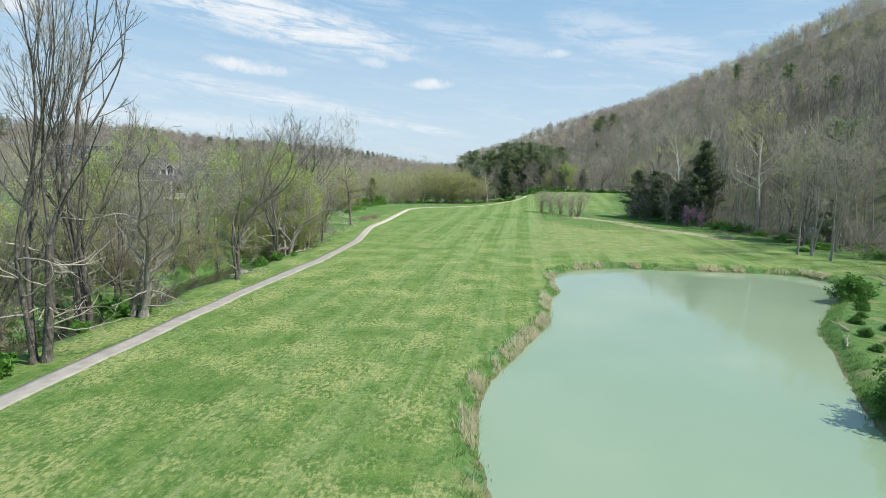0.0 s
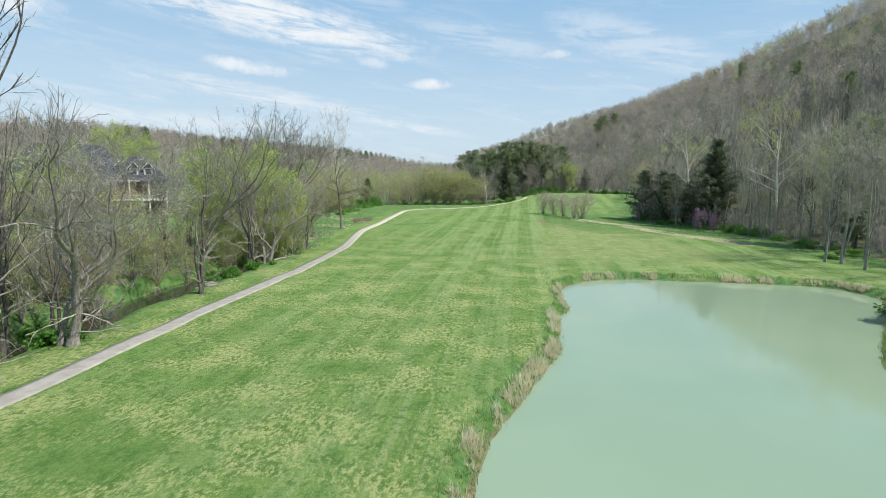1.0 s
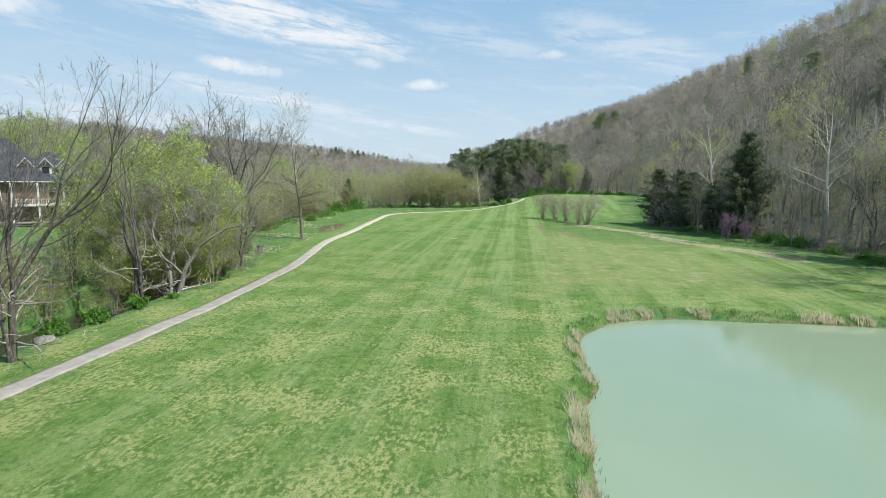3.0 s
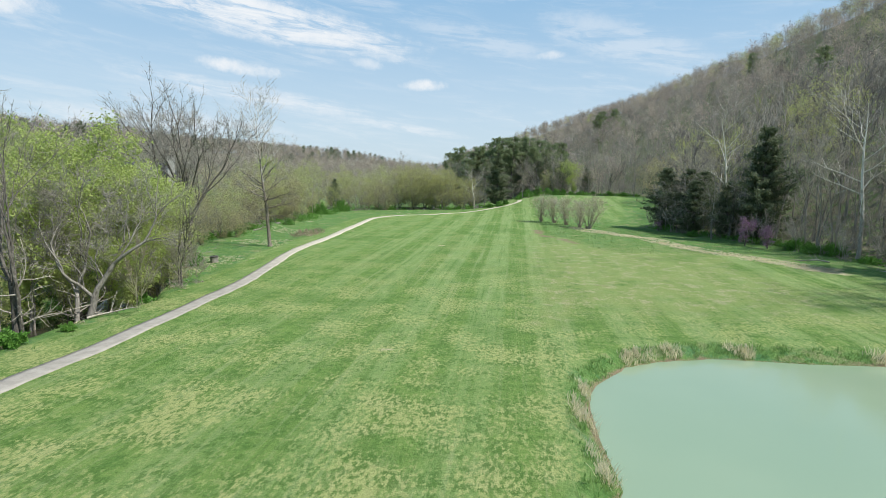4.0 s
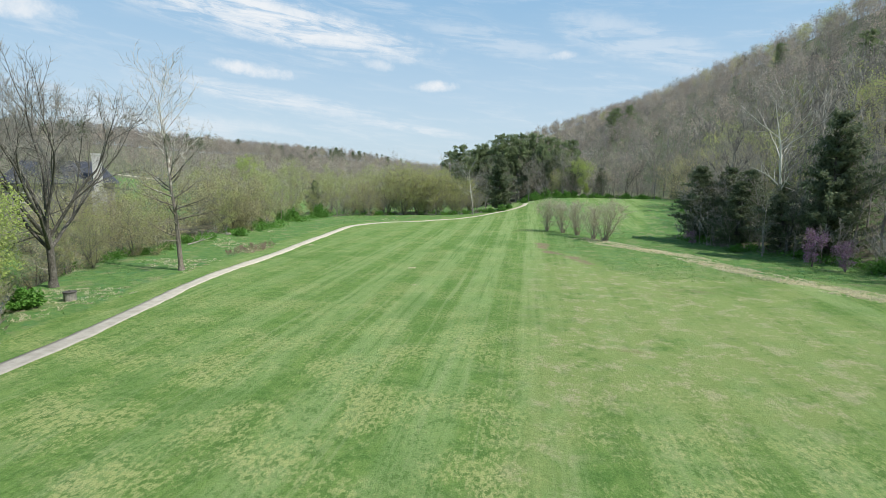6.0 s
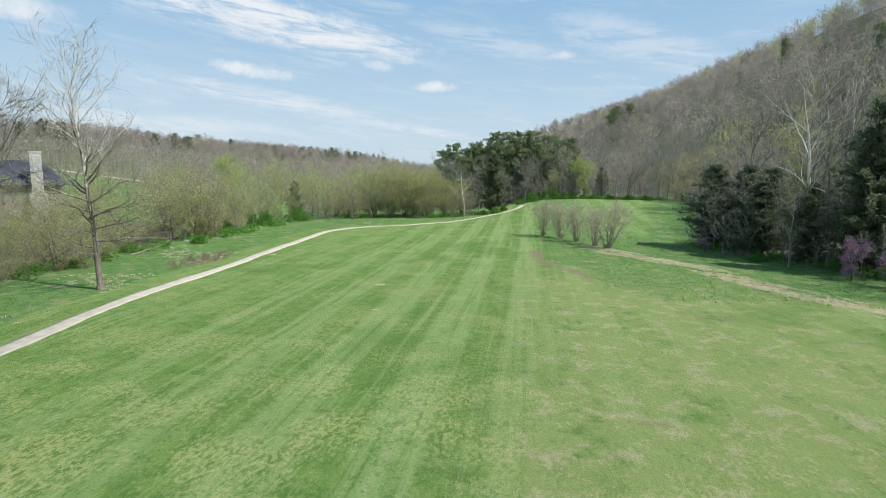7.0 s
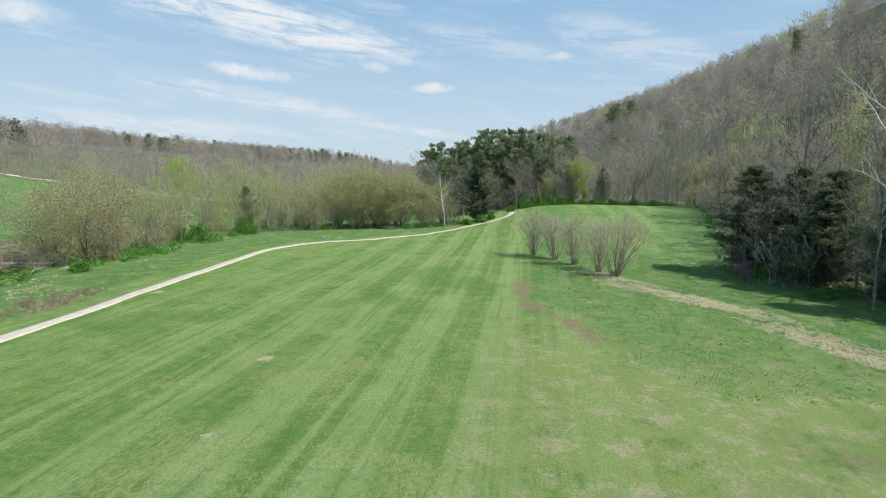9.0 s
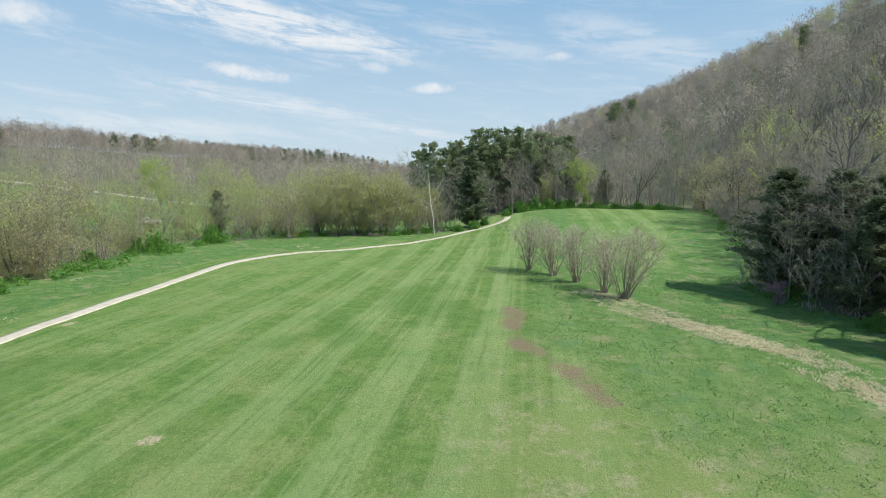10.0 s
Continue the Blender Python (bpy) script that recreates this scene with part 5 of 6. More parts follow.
def well_box():
    root = new("well_box")
    ring = [(0.5 * math.cos(k * math.pi / 8), 0.5 * math.sin(k * math.pi / 8)) for k in range(16)]
    shape("drum", lambda bm: prism(bm, ring, -0.15, 0.72), M["rock"], root)
    shape("lid", lambda bm: prism(bm, [(1.12 * x, 1.12 * y) for x, y in ring], 0.72, 0.84), M["iron"], root, 0.02, "dark lid")
    shape("lifting_ring", boxes((-0.12, 0.12, -0.03, 0.03, 0.84, 0.92)), M["iron"], root)
    root.matrix_world = pose(-38.6, 100.0, h(-38.6, 100.0))
    return tagged(root, "round grey concrete well box with a dark lid", "well box")


well_box()


def parked_car(x, y, turn):
    root = new("parked_car")

    def body(bm):
        prof = [(-2.2, 0.35), (2.15, 0.35), (2.2, 0.75), (1.35, 0.95), (0.65, 1.45), (-1.2, 1.48), (-1.9, 1.0), (-2.25, 0.9)]
        l = [bm.verts.new((u, -0.85, v)) for u, v in prof]
        r = [bm.verts.new((u, 0.85, v)) for u, v in prof]
        bm.faces.new(l[::-1]), bm.faces.new(r)
        for k in range(len(prof)):
            j = (k + 1) % len(prof)
            bm.faces.new((l[k], l[j], r[j], r[k]))
    shape("body", body, M["white"], root, 0.06)
    for sy in (-0.875, 0.855):
        shape("side_window", boxes((-1.15, 0.55, sy, sy + 0.02, 1.0, 1.36)), M["glass"], root)
    ring = [(0.32 * math.cos(k * math.pi / 6), 0.32 * math.sin(k * math.pi / 6)) for k in range(12)]
    for x0 in (-1.35, 1.35):
        for sy in (-0.92, 0.72):
            wl = shape("wheel", lambda bm: prism(bm, ring, 0, 0.2), M["iron"], root)
            wl.matrix_local = pose(x0, sy + 0.2, 0.32, 90)
    root.matrix_world = pose(x, y, h(x, y), 0, 0, turn)
    return tagged(root, "white car parked beyond the trees", "car")


parked_car(-77, 208, 40)
tagged(ribbon("lane", [(-190, 262), (-150, 268), (-120, 262), (-100, 258)], 1.6, 0.05, M["path"], step=3.0), "pale country lane beyond the trees", "road", kind="structure")


# driftwood and fallen branches by the creek
def fallen_branch(seed, x, y, turn, size):
    w = Wood(seed)
    r = w.r
    pts, rad, _ = w.limb(Vector((0, 0, 0.1)), Vector((1, 0, 0.06)), 3.2, 0.09, 0.02, 7, 5, "stem", 0.14)
    root = new("fallen_branch")
    for k in range(9):
        j = r.randrange(1, 6)
        w.limb(pts[j], perp(r, Vector((1, 0, 0.2)), r.uniform(30, 60)), r.uniform(0.5, 1.5), 0.03, 0.006, 4, 3, "side", 0.2, 0.3)
    V, F = w.mesh("stem")
    part("stem", mesh_from("stem", V, F, M["deadwood"], True), root)
    V, F = w.mesh("side")
    part("side_growth", mesh_from("side_growth", V, F, M["deadwood"]), root)
    root.matrix_world = Matrix.LocRotScale((x, y, h(x, y)), Euler((0, 0, turn)), (size,) * 3)
    return tagged(root, "pale dead branch lying on the ground", "branch", "fallen branches")


for k, (x, y, t, z) in enumerate(((-33.0, 42, 1.2, 1.2), (-33.4, 44.5, 2.0, 0.9), (-33.6, 56.4, 0.4, 0.9), (-33.3, 73.5, 1.0, 1.2), (-34.5, 79.5, 0.2, 1.0), (41, 66, 0.6, 1.3), (43, 63, 2.0, 1.6), (26, 45, 1.5, 0.8), (24, 41.5, 0.9, 0.7), (46, 104, 0.3, 1.2), (44, 118, 2.6, 1.4), (-52, 136, 1.0, 1.3), (-55, 147, 2.0, 1.2), (47, 110, 1.6, 1.0))):
    fallen_branch(200 + k, x, y, t, z)


def boulder(seed, x, y, s):
    bm = bmesh.new()
    bmesh.ops.create_icosphere(bm, subdivisions=2, radius=0.5)
    for v in bm.verts:
        v.co *= 1 + 0.35 * noise.noise(v.co * 2.3 + Vector((seed, 0, 0)))
        v.co.z *= 0.55
    me = bpy.data.meshes.new("boulder")
    bm.to_mesh(me)
    me.materials.append(M["rock"])
    ob = new("boulder", me)
    ob.matrix_world = Matrix.LocRotScale((x, y, h(x, y) + 0.08 * s), Euler((0, 0, seed)), (s,) * 3)
    return tagged(ob, "pale grey boulder on the creek bank", "rock", "boulders")


for k, (x, y, s) in enumerate(((-32.6, 57.4, 1.3), (-34.0, 36.2, 0.7), (-39.6, 30.2, 0.9), (-40.3, 31.5, 0.6), (-33.6, 58.1, 0.6), (-35.6, 80.8, 0.8), (-36.6, 81.8, 0.6), (-53.5, 150.2, 1.0))):
    boulder(k + 1.0, x, y, s)


# ---------------------------------------------------------------- woods on the slopes
def wood_tree(seed, limbs, sprays, wide, sides=3, brush=12):
    """A plain leafless tree for the woods, 18 m tall: vertices, triangles and twig ends."""
    w = Wood(seed)
    r = w.r
    pts, rad, _ = w.limb(Vector((0, 0, -0.5)), Vector((r.uniform(-0.05, 0.05), r.uniform(-0.05, 0.05), 1)), 13.5, 0.13 if sides > 3 else 0.11, 0.04, 3, sides, "trunk", 0.05, 0.2)
    ends = []
    low, reach, mid, half = r.uniform(0.2, 0.36), r.uniform(3.6, 5.2), r.uniform(9.6, 11.4), r.uniform(4.2, 5.6)
    for k in range(limbs):
        # each limb runs from the trunk to the skin of a rounded crown
        e, a = math.asin(-0.4 + 1.37 * (k + r.random()) / limbs), r.uniform(0, 6.2832)
        swell = r.uniform(0.72, 1.12)
        q = Vector((math.cos(a) * math.cos(e) * reach * swell, math.sin(a) * math.cos(e) * reach * swell, mid + math.sin(e) * half * swell))
        u = max(low, min(0.9, (q.z - 1.3 * math.hypot(q.x, q.y)) / 14.5))
        p = pts[int(u * 3)].lerp(pts[min(int(u * 3) + 1, 3)], u * 3 % 1)
        d = (q - p).normalized()
        if sides > 3:
            w.limb(p, q - p, (q - p).length, 0.075, 0.02, 2, 3, "limb", 0.12, 0.2)
        else:
            w.slip(p, d, (q - p).length, 0.09)
        for m in range(sprays):
            v = r.uniform(0.3, 1.0) ** 0.8
            ed = (perp(r, d, r.uniform(20, 80)) + Vector((0, 0, 0.15))).normalized()
            ends.append(w.slip(p.lerp(q, v), ed, r.uniform(0.5, 1.5), wide * r.uniform(0.6, 1.4)))
    for k in range(brush):
        a, u = r.uniform(0, 6.2832), r.uniform(0.5, 3.2)
        e = Vector((math.cos(a) * u, math.sin(a) * u, r.uniform(-0.2, 1.5)))
        w.slip(e, Vector((r.uniform(-1.4, 1.4), r.uniform(-1.4, 1.4), 1)).normalized(), r.uniform(0.8, 2.2), wide * r.uniform(1.4, 2.8))
    V, F, base = [], [], 0
    for k in ("trunk", "limb"):
        v, f = w.mesh(k)
        V.append(v), F.append(np.concatenate([f[:, [0, 1, 2]], f[:, [0, 2, 3]]]) + base)
        base += len(v)
    v, f = w.slip_mesh()
    V.append(v), F.append(f + base)
    return np.concatenate(V), np.concatenate(F), np.array([tuple(p) for p in ends])


def stand_tree(seed, wide=0.075):
    """A tall forest tree seen from some way off: straight trunk, rising limbs, fans of twigs."""
    w = Wood(seed)
    r = w.r
    tall = r.uniform(15.5, 18.5)
    pts, rad, _ = w.limb(Vector((0, 0, -0.5)), Vector((r.uniform(-0.07, 0.07), r.uniform(-0.07, 0.07), 1)), tall * 0.92, r.uniform(0.15, 0.26), 0.035, 4, 4, "trunk", 0.06, 0.2)
    ends = []
    low = r.uniform(0.3, 0.5)
    for k in range(10):
        u = low + (0.97 - low) * (k + r.random()) / 10
        p = pts[int(u * 4)].lerp(pts[min(int(u * 4) + 1, 4)], u * 4 % 1)
        d = perp(r, Vector((0, 0, 1)), r.uniform(24, 62) * (1.15 - 0.4 * u))
        lp, _, ld = w.limb(p, d, tall * r.uniform(0.16, 0.30) * (1.35 - 0.6 * u), 0.06, 0.02, 2, 3, "limb", 0.15, 0.25)
        for m in range(3):
            q = lp[0].lerp(lp[-1], r.uniform(0.45, 1.0))
            sd = (perp(r, ld, r.uniform(14, 52)) + Vector((0, 0, 0.2))).normalized()
            sl = r.uniform(1.0, 2.2)
            e = w.slip(q, sd, sl, wide * 1.1)
            for f in range(5):
                ends.append(w.slip(q.lerp(e, r.uniform(0.15, 0.95)), perp(r, sd, r.uniform(18, 52)), sl * r.uniform(0.3, 0.6), wide * 0.8))
    return joined(w, ends)


def joined(w, ends):
    V, F, base = [], [], 0
    for k in ("trunk", "limb"):
        v, f = w.mesh(k)
        V.append(v), F.append(np.concatenate([f[:, [0, 1, 2]], f[:, [0, 2, 3]]]) + base)
        base += len(v)
    v, f = w.slip_mesh()
    V.append(v), F.append(f + base)
    return np.concatenate(V), np.concatenate(F), np.array([tuple(p) for p in ends]), len(V[0])


def puff_tree(seed, lobes=13, per=16, size=0.29, spread_r=4.0):
    """A forest tree seen from far: a trunk, and clumps of twigs that round off its crown."""
    w = Wood(seed)
    r = w.r
    tall = r.uniform(14, 17.5)
    w.limb(Vector((0, 0, -0.5)), Vector((r.uniform(-0.05, 0.05), r.uniform(-0.05, 0.05), 1)), tall * 0.8, 0.15, 0.06, 1, 3, "trunk", 0.03)
    w.tubes["limb"] = []
    mid, half = tall * r.uniform(0.53, 0.62), tall * r.uniform(0.34, 0.42)
    cs = []
    for k in range(lobes):
        e, a = math.asin(-0.55 + 1.5 * (k + r.random()) / lobes), r.uniform(0, 6.2832)
        c = Vector((math.cos(a) * math.cos(e) * spread_r * 0.7, math.sin(a) * math.cos(e) * spread_r * 0.7, mid + math.sin(e) * half * 0.8))
        root = Vector((0, 0, min(c.z - 1.5, tall * 0.7)))
        w.slip(root, (c - root).normalized(), (c - root).length, 0.06)
        cs.append(tuple(c))
    V, F, _, stem = joined(w, [])
    rng = np.random.default_rng(seed)
    b, f = blades(rng, cs, per, spread_r * 0.2, size, 0.5)
    return np.concatenate([V, b]), np.concatenate([F, f + len(V)]), np.array(cs), stem


def scatter(rng, x0, x1, y0, y1, gap, keep):
    xs, ys = np.meshgrid(np.arange(x0, x1, gap), np.arange(y0, y1, gap))
    x = xs.ravel() + rng.uniform(-0.8, 0.8, xs.size) * gap
    y = ys.ravel() + rng.uniform(-0.8, 0.8, xs.size) * gap
    k = keep(x, y)
    return x[k], y[k]


def planted(rng, kinds, x, y, lo, hi):
    """All the trees at those places in one mesh: vertices and faces."""
    return planted_toned(rng, kinds, x, y, lo, hi, np.zeros(len(x)))[:2]


def planted_toned(rng, kinds, x, y, lo, hi, tone):
    z = height(x, y)
    V, F, T, base = [], [], [], 0
    for xx, yy, zz, tt in zip(x, y, z, tone):
        kind = kinds[rng.integers(len(kinds))]
        v, f = kind[:2]
        a, s = rng.uniform(0, 6.2832), rng.uniform(lo, hi)
        c, q = math.cos(a) * s, math.sin(a) * s
        sz = s * rng.uniform(0.9, 1.12)
        V.append(np.column_stack([v[:, 0] * c - v[:, 1] * q + xx, v[:, 0] * q + v[:, 1] * c + yy, v[:, 2] * sz + zz - 0.2]))
        F.append(f + base)
        T.append(np.full(len(v), tt))
        if len(kind) > 3:
            T[-1][:kind[3]] = 0.15          # the trunk keeps its pale grey bark
        base += len(v)
    return np.concatenate(V), np.concatenate(F), np.concatenate(T)


def wood_stuff(rng, name, label, kinds, x, y, lo, hi, tone):
    V, F, T = planted_toned(rng, kinds, x, y, lo, hi, np.clip(tone, 0, 1))
    me = mesh_from(name, V, F, M["wood"])
    me.attributes.new("tone", "FLOAT", "POINT").data.foreach_set("value", T.astype(np.float32))
    return tagged(new(name, me), label, "woodland", kind="stuff")


def leaf_cloud(rng, kinds, x, y, lo, hi, count, size, spread_m):
    z = height(x, y)
    C = []
    for xx, yy, zz in zip(x, y, z):
        e = kinds[rng.integers(len(kinds))][2]
        e = e[rng.integers(0, len(e), count)]
        a, s = rng.uniform(0, 6.2832), rng.uniform(lo, hi)
        c, q = math.cos(a) * s, math.sin(a) * s
        C.append(np.column_stack([e[:, 0] * c - e[:, 1] * q + xx, e[:, 0] * q + e[:, 1] * c + yy, e[:, 2] * s + zz]))
    return blades(rng, np.concatenate(C), 1, spread_m, size)


def woods():
    rng = np.random.default_rng(3)
    near = [stand_tree(100 + k) for k in range(10)]
    far = [puff_tree(120 + k) for k in range(10)]

    def on_hill(a, b):
        def keep(x, y):
            d = x - along(FOOT, y)
            r = np.hypot(x, y - 60)
            ang = np.degrees(np.arctan2(x, y - 20))
            over = height(x, y) > 0.9 * along(CAPS, y) + 4
            return (d > 2.5) & (r >= a) & (r < b) & (ang < np.where(r < 230, 58, 42)) & ~(over & (d > 60) & (rng.random(len(x)) > 0.8)) & (d < 2.9 * along(CAPS, y) + 60)
        return keep
    x, y = scatter(rng, 20, 330, 40, 330, 5.4, on_hill(0, 230))
    tone = rng.uniform(0.0, 0.09, len(x)) + rng.random(len(x)) * 0.4 * smooth(height(x, y), 25, 80) + 0.3 * np.clip(wob(x, y, 14.0, 2.0), 0, 1) * rng.random(len(x))
    tone = np.where(rng.random(len(x)) < 0.07, rng.uniform(0.6, 0.95, len(x)), tone)
    wood_stuff(rng, "bare_woodland", "dense leafless grey-brown woods on the hillside", near, x, y, 0.6, 1.22, tone)
    x2, y2 = scatter(rng, -120, 620, 60, 1150, 8.6, on_hill(230, 2000))
    # rosy and brown down the valley, the green of first leaves towards the near crest
    green = 0.62 * smooth(height(x2, y2), 45, 125) * smooth(-y2, -680, -470) + 0.3 * wob(x2, y2, 26.0, 5.0)
    tone = 0.38 + 0.16 * smooth(y2, 420, 700) + 0.62 * np.clip(green, -0.25, 0.7) + rng.normal(0, 0.13, len(x2))
    tone = np.where(rng.random(len(x2)) < 0.2, rng.uniform(0.0, 0.3, len(x2)), tone)
    wood_stuff(rng, "hill_woodland", "leafless grey-brown woods with first green up to the hill's skyline", far, x2, y2, 0.62, 1.3, tone)
    under = [puff_tree(210 + k, 7, 11, 0.36, 5.0) for k in range(6)]
    xb, yb = scatter(rng, 60, 420, 200, 760, 7.6, on_hill(230, 720))
    wood_stuff(rng, "hill_understorey", "low leafless growth under the hillside trees", under, xb, yb, 0.28, 0.5, 0.3 + rng.normal(0, 0.12, len(xb)))
    # the level woods that close the valley and the ridge on the creek's side

    def valley(x, y):
        d = x - along(FOOT, y)
        inner = np.where(y < 245, x < -72 - 45 * smooth(-y, -230, -150), (x < 46) & (y > 254))
        lawn = (np.hypot((x + 92) / 34, (y - 232) / 34) < 1) | (np.hypot((x + 82) / 34, (y - 100) / 42) < 1)
        return (d < 3) & inner & ~lawn & ~inside(x, y, FIELD) & (np.degrees(np.arctan2(x, y)) > -58)
    mid = [puff_tree(160 + k, 14, 20, 0.2) for k in range(10)]
    x4, y4 = scatter(rng, -230, 50, 60, 420, 7.0, lambda x, y: valley(x, y) & ((x < -115) | (y > 225)))
    tone = 0.42 + 0.2 * wob(x4, y4, 20.0, 4.0) + rng.normal(0, 0.14, len(x4))
    wood_stuff(rng, "valley_woodland", "leafless grey and rosy-brown woods along the valley floor", mid, x4, y4, 0.4, 0.98, tone)
    x5, y5 = scatter(rng, -400, 0, 60, 900, 9.0, lambda x, y: valley(x, y) & ((x < -230) | (y > 420)))
    xu, yu = scatter(rng, -350, -285, 90, 760, 7.5, lambda x, y: y > 0)
    xr, yr = np.concatenate([x5, xu, xu + 4]), np.concatenate([y5, yu, yu - 3])
    tone = 0.44 + 0.16 * wob(xr, yr, 40.0, 6.0) + rng.normal(0, 0.13, len(xr))
    wood_stuff(rng, "ridge_woodland", "leafless rosy-brown woods on the low far ridge", far, xr, yr, 0.35, 1.12, tone)
    k = rng.random(len(x5)) < 0.02 + 0.3 * (wob(x5, y5, 30.0, 3.0) > 0.25) * (x5 < -210)
    C = []
    for xx, yy in zip(x5[k], y5[k]):
        u, tall = rng.uniform(0, 1, 110), rng.uniform(5, 12)
        rad, a = rng.uniform(3.0, 5.2) * (1 - 0.75 * u) * rng.uniform(0.3, 1, 110), rng.uniform(0, 6.2832, 110)
        C.append(np.column_stack([xx + rad * np.cos(a), yy + rad * np.sin(a), h(xx, yy) + 5.0 + tall * u]))
    Vp, Fp = blades(rng, np.concatenate(C), 2, 0.5, 0.55, 0.6)
    tagged(new("ridge_pines", mesh_from("ridge_pines", Vp, Fp, M["cedar"])), "scattered dark pines on the far ridge", "woodland", kind="stuff")
    # brush along the foot of the hill
    y7 = rng.uniform(66, 250, 330)
    x7 = along(FOOT, y7) + rng.uniform(-1.5, 9, 330)
    x7, y7 = np.append(x7, rng.uniform(-26, 48, 150)), np.append(y7, rng.uniform(252, 266, 150))
    small = [wood_tree(180 + k, 9, 26, 0.07, 3, 22) for k in range(6)]
    V, F = planted(rng, small, x7, y7, 0.2, 0.5)
    tagged(new("hillside_brush", mesh_from("hillside_brush", V, F, M["twig"])), "grey-brown leafless brush along the foot of the hill", "scrub", kind="stuff")
    x8, y8 = rng.uniform(-52, -12, 120), rng.uniform(-4, 5, 120)
    y8 = along([(-52, 201), (-46, 206), (-39, 212), (-23, 217), (-12, 224)], x8) + y8
    V, F = planted(rng, small, x8, y8, 0.25, 0.5)
    tagged(new("thicket_brush", mesh_from("thicket_brush", V, F, M["twig"])), "grey-brown leafless brush among the willow stems", "scrub", kind="stuff")
    V, F = leaf_cloud(rng, small, x8, y8, 0.3, 0.55, 45, 0.12, 0.35)
    tagged(new("willow_haze", mesh_from("willow_haze", V, F, M["willow"])), "yellow-green buds on the low willow brush", "scrub", kind="stuff")
    # grey brush that leans over the creek
    tangle = [wood_tree(190 + k, 14, 40, 0.10, 3, 50) for k in range(6)]
    x9, y9 = scatter(rng, -50, -34, 24, 92, 2.6, lambda x, y: (line_distance(x, y, CREEK) > 3.4) & ((x < -39) | (y > 74) | ((x < -33) & (y > 34) & (rng.random(len(x)) < 0.22))) & (rng.random(len(x)) < 0.95 - 0.6 * smooth(-x, 43, 48)))
    V, F = planted(rng, tangle, x9, y9, 0.24, 0.46)
    tagged(new("creek_brush", mesh_from("creek_brush", V, F, M["edge_twig"])), "pale grey leafless brush crowding the creek bank", "scrub", kind="stuff")
    g = rng.random(len(x9)) < 0.3
    V, F = leaf_cloud(rng, tangle, x9[g], y9[g], 0.2, 0.42, 120, 0.07, 0.25)
    tagged(new("brush_buds", mesh_from("brush_buds", V, F, M["lime"])), "fresh green buds on the creekside brush", "scrub", kind="stuff")
    rb, ab = np.sqrt(rng.random(90)), rng.uniform(0, 6.2832, 90)
    V, F = planted(rng, tangle, -39.6 + 2.3 * rb * np.cos(ab), 134 + 6.5 * rb * np.sin(ab), 0.035, 0.07)
    tagged(new("bramble_patch", mesh_from("bramble_patch", V, F, M["bramble"])), "reddish-brown dead brambles in the long grass", "brambles", kind="stuff")
    # scrub and small trees between the creek and the ridge
    low = [wood_tree(140 + k, 11, 24, 0.05, 4, 20) for k in range(6)]
    x6, y6 = scatter(rng, -125, -44, 10, 235, 8.2, lambda x, y: ((y > 104) | (rng.random(len(x)) < 0.3)) & ~inside(x, y, LAWN) & ~inside(x, y, FIELD) & (line_distance(x, y, CREEK) > 4) & (np.hypot((x + 72) / 18, (y - 92) / 26) > 1) & (np.hypot((x + 84) / 26, (y - 228) / 26) > 1)
                     & (np.hypot((x + 84) / 17, (y - 104) / 14) > 1) & (np.hypot((x + 81) / 13, (y - 148) / 12) > 1) & ((x < -56) | (y < 100)) & ((x < -88) | (y < 106) | (y > 158)) & (x > -112 - 0.3 * np.maximum(y - 100, 0)))
    V, F = planted(rng, low, x6, y6, 0.36, 0.66)
    tagged(new("creek_scrub", mesh_from("creek_scrub", V, F, M["edge_twig"])), "tangled leafless scrub beyond the creek", "scrub", kind="stuff")
    g = rng.random(len(x6)) < 0.35
    V, F = leaf_cloud(rng, low, x6[g], y6[g], 0.36, 0.66, 170, 0.1, 0.4)
    tagged(new("scrub_leaves", mesh_from("scrub_leaves", V, F, M["bud"])), "pale green haze of new leaves on the scrub", "scrub", kind="stuff")


woods()


# ---------------------------------------------------------------- reeds and long grass
def tufts(rng, x, y, per, tall, wide, fan, lift=0.0):
    """Clumps of bent narrow blades at the given places, as one mesh."""
    n = len(x) * per
    c = np.repeat(np.column_stack([x, y, height(x, y) - 0.03 + lift]), per, 0)
    c[:, :2] += rng.normal(0, 0.12, (n, 2))
    a = rng.uniform(0, 6.2832, n)
    t = tall * rng.uniform(0.5, 1.25, n)
    o = np.column_stack([np.cos(a), np.sin(a)])
    side = np.column_stack([-o[:, 1], o[:, 0], np.zeros(n)]) * wide
    tip = c + np.column_stack([o * (fan * t * rng.uniform(0.2, 1, n))[:, None], t])
    mid = c + (tip - c) * 0.55 + np.column_stack([np.zeros((n, 2)), 0.12 * t])
    V = np.stack([c - side, c + side, mid + side * 0.8, mid - side * 0.8, tip], 1).reshape(-1, 3)
    b = np.arange(n)[:, None] * 5
    F = np.concatenate([b + [0, 1, 2], b + [0, 2, 3], b + [3, 2, 4]])
    return V, F


def near_line(rng, line, count, lo, hi):
    c = resample(line, 0.5)
    k = rng.integers(0, len(c) - 1, count)
    t = c[k + 1] - c[k]
    nrm = np.column_stack([-t[:, 1], t[:, 0]]) / (np.linalg.norm(t, axis=1)[:, None] + 1e-9)
    p = c[k] + t * rng.random(count)[:, None] + nrm * rng.uniform(lo, hi, count)[:, None]
    return p[:, 0], p[:, 1]


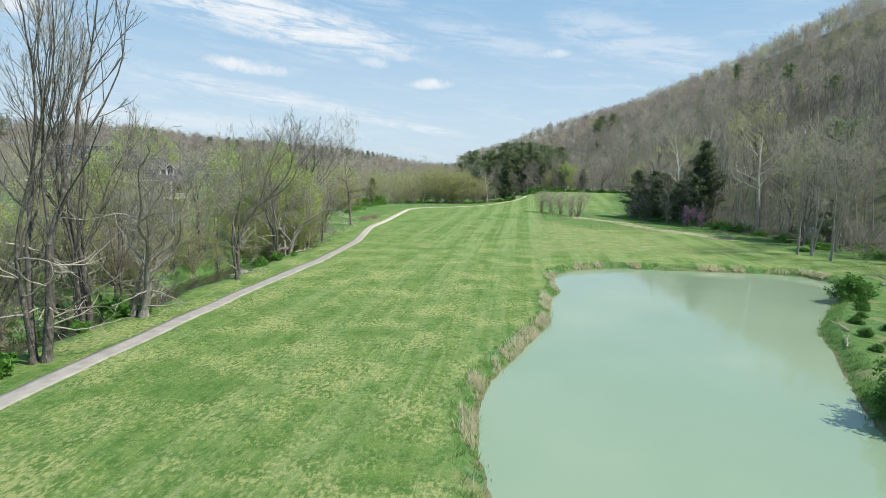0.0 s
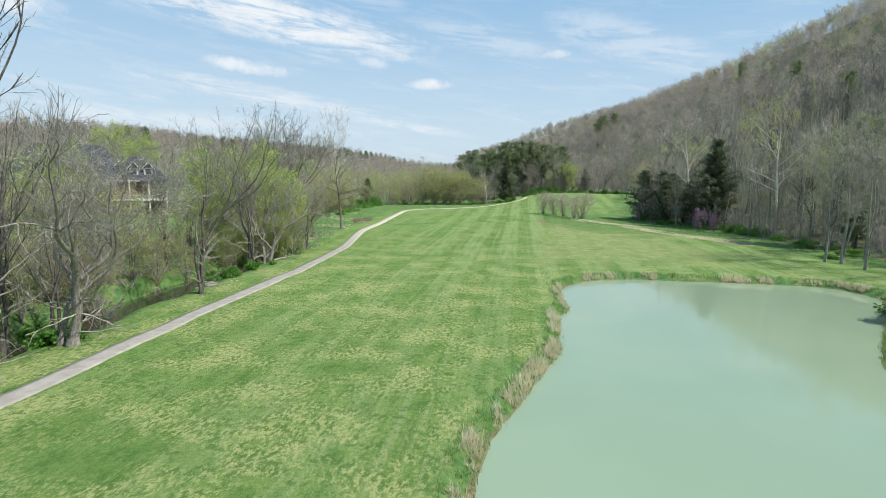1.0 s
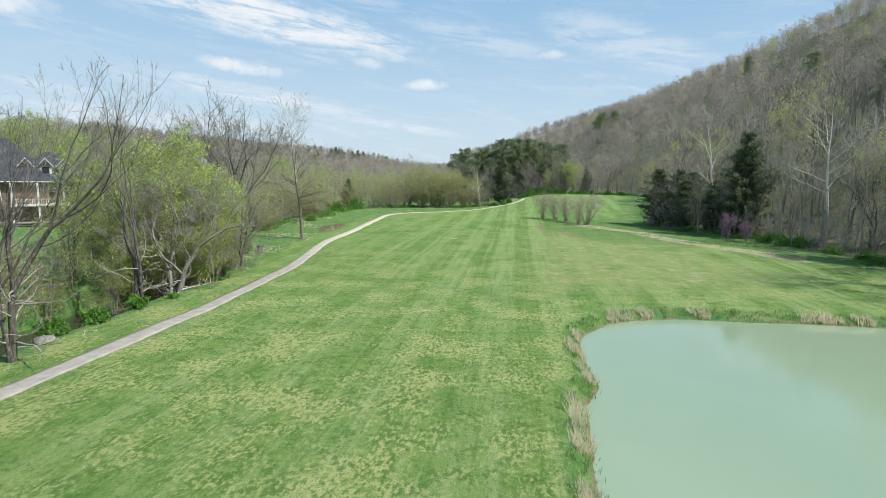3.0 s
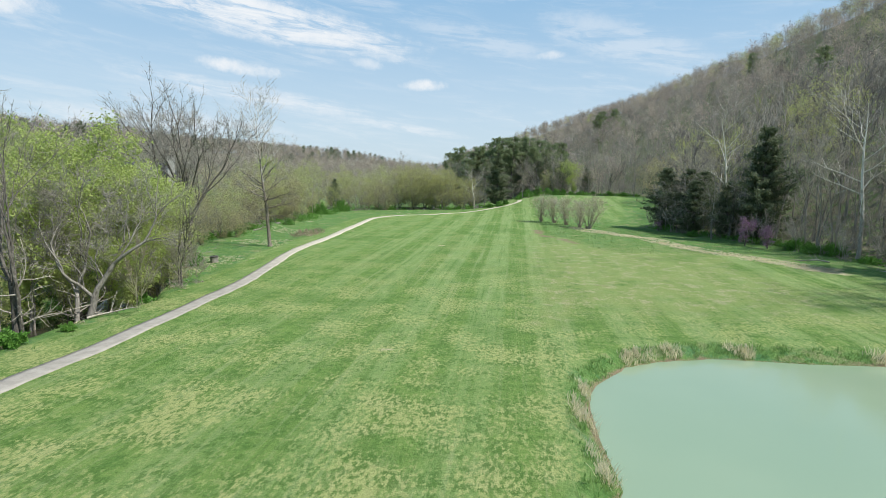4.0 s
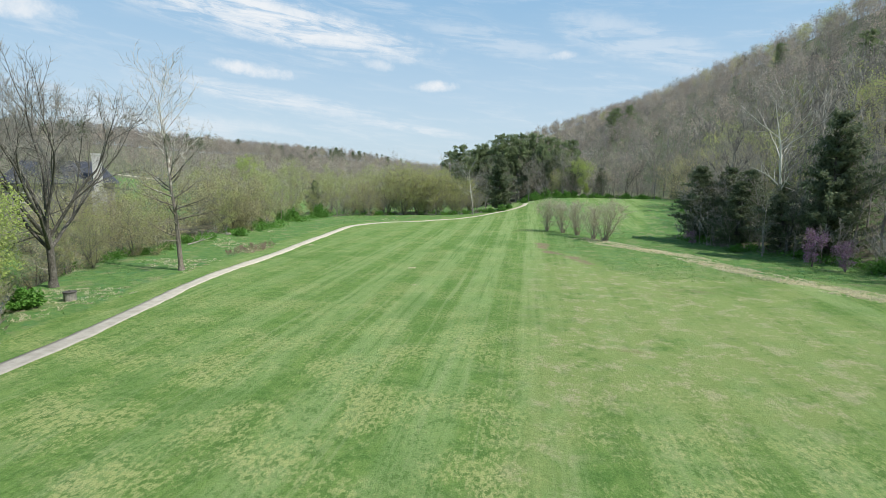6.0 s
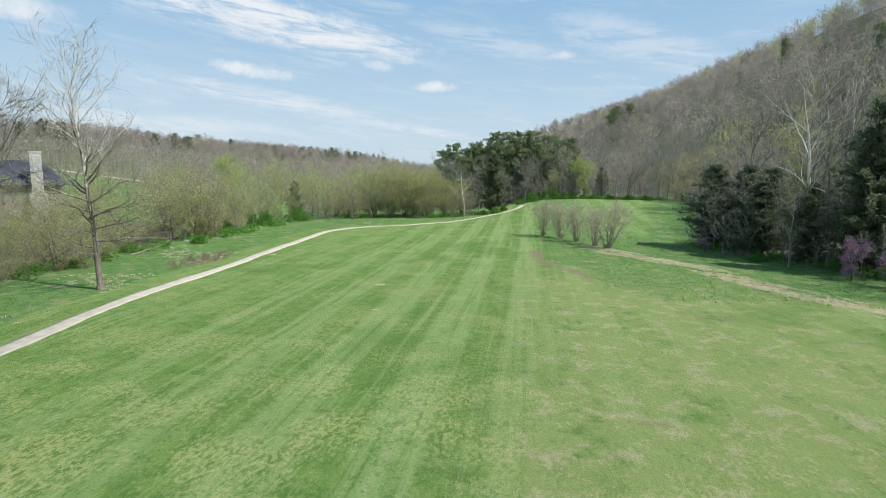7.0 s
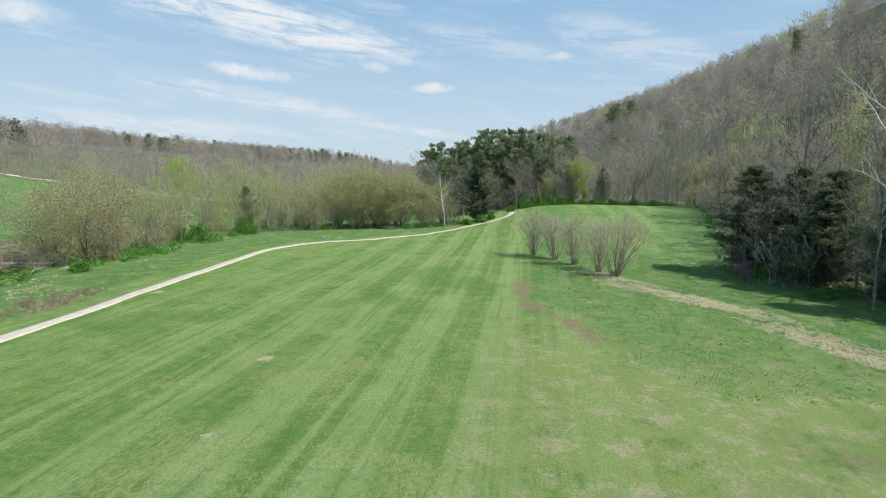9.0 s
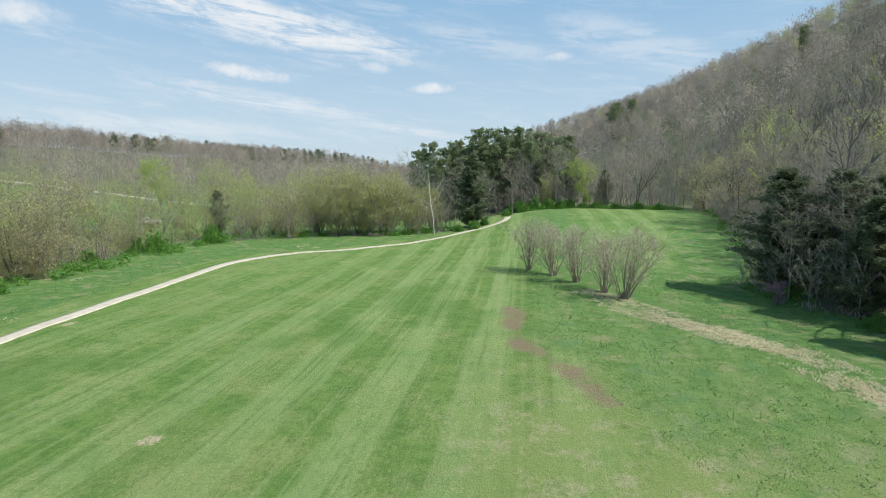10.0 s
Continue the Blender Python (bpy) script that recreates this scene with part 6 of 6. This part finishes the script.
def build_grasses():
    rng = np.random.default_rng(9)
    shore = POND[1:24]
    x, y = near_line(rng, shore, 1900, 0.0, 0.85)
    k = wob(x, y, 1.8, 1.0) > -0.08 + 0.2 * smooth(x, 8, 14)
    V, F = tufts(rng, x[k], y[k], 8, 0.50, 0.018, 1.0)
    tagged(new("reeds", mesh_from("reeds", V, F, M["reed"])), "dry straw-coloured reeds along the pond's bank", "reeds", kind="stuff")
    x, y = near_line(rng, POND, 1800, -0.05, 1.2)
    V, F = tufts(rng, x, y, 7, 0.30, 0.018, 0.9)
    tagged(new("bank_grass", mesh_from("bank_grass", V, F, M["grass"])), "green grass fringing the pond", "grass", kind="stuff")

    def area(n, x0, x1, y0, y1, keep):
        x, y = rng.uniform(x0, x1, n), rng.uniform(y0, y1, n)
        k = keep(x, y)
        return x[k], y[k]
    # wild grass: the strip by the creek, the meadow by the thickets, the rough below the hill and the pond's far bank
    px = lambda y: along([(b, a) for a, b in PATH], y)
    parts = [area(7500, -53, -27, 20, 205, lambda x, y: (x < px(y) - 3.6) & (line_distance(x, y, CREEK) > 3.4)),
             area(9500, 5, 48, 122, 178, lambda x, y: (x > along([(120, 15), (138, 9), (143, 5.5), (178, 5.5)], y)) & (x < along(FOOT, y) + 1)),
             area(1600, 19, 46, 20, 74, lambda x, y: ~inside(x, y, POND)),
             area(1300, 36, 52, 74, 125, lambda x, y: x > along(FOOT, y) - 10)]
    x, y = np.concatenate([p[0] for p in parts]), np.concatenate([p[1] for p in parts])
    V, F = tufts(rng, x, y, 4, 0.11, 0.026, 1.6)
    tagged(new("wild_grass", mesh_from("wild_grass", V, F, M["grass"])), "long uneven green grass in tussocks", "grass", kind="stuff")
    k = rng.random(len(x)) < 0.06
    c = np.repeat(np.column_stack([x[k], y[k], height(x[k], y[k]) + 0.1]), 2, 0)
    V, F = blades(rng, c, 4, 0.14, 0.06, 0.6)
    tagged(new("meadow_weeds", mesh_from("meadow_weeds", V, F, M["weed"])), "low dark green weeds scattered in the long grass", "weeds", kind="stuff")
    # leafy undergrowth below the thickets and along the woods
    lx = [rng.uniform(-56, -51, 300), rng.uniform(-50, -10, 200), rng.uniform(-2, 50, 260)]
    ly = [rng.uniform(112, 200, 300), None, rng.uniform(250, 258, 260)]
    ly[1] = along([(-52, 199), (-46, 204), (-39, 210), (-23, 215), (-10, 222)], lx[1]) + rng.uniform(-1, 3, 200)
    fy = rng.uniform(84, 248, 330)
    lx.append(along(FOOT, fy) + rng.uniform(-1.5, 3, 330)), ly.append(fy)
    ux, uy = np.concatenate(lx), np.concatenate(ly)
    k = wob(ux, uy, 3.5, 8.0) > -0.15
    ux, uy = ux[k], uy[k]
    c = np.repeat(np.column_stack([ux, uy, height(ux, uy) + 0.35]), 6, 0)
    c += rng.normal(0, 1, c.shape) * (0.6, 0.6, 0.28)
    V, F = blades(rng, c, 14, 0.16, 0.1, 0.7)
    tagged(new("undergrowth", mesh_from("undergrowth", V, F, M["green"])), "low leafy undergrowth along the thickets and woods", "undergrowth", kind="stuff")
    x1, y1 = near_line(rng, STRAW, 3000, -2.5, 2.5)
    k = wob(x1, y1, 2.2, 3.0) + rng.normal(0, 0.25, len(x1)) > -0.12
    x1, y1 = x1[k], y1[k]
    x2, y2 = area(2000, -52, -36, 90, 160, lambda x, y: (x < px(y) - 4) & (wob(x, y, 6.0, 2.0) > 0.1))
    x3, y3 = area(900, -36, -27, 20, 205, lambda x, y: (x < px(y) - 3.8) & (wob(x, y, 4.0, 6.0) > 0.3) & (line_distance(x, y, CREEK) > 3.6))
    x, y = np.concatenate([x1, x2, x3]), np.concatenate([y1, y2, y3])
    V, F = tufts(rng, x, y, 12, 0.15, 0.022, 2.6)
    tagged(new("dead_grass", mesh_from("dead_grass", V, F, M["reed"])), "bleached dead grass lying in swathes", "grass", kind="stuff")


build_grasses()
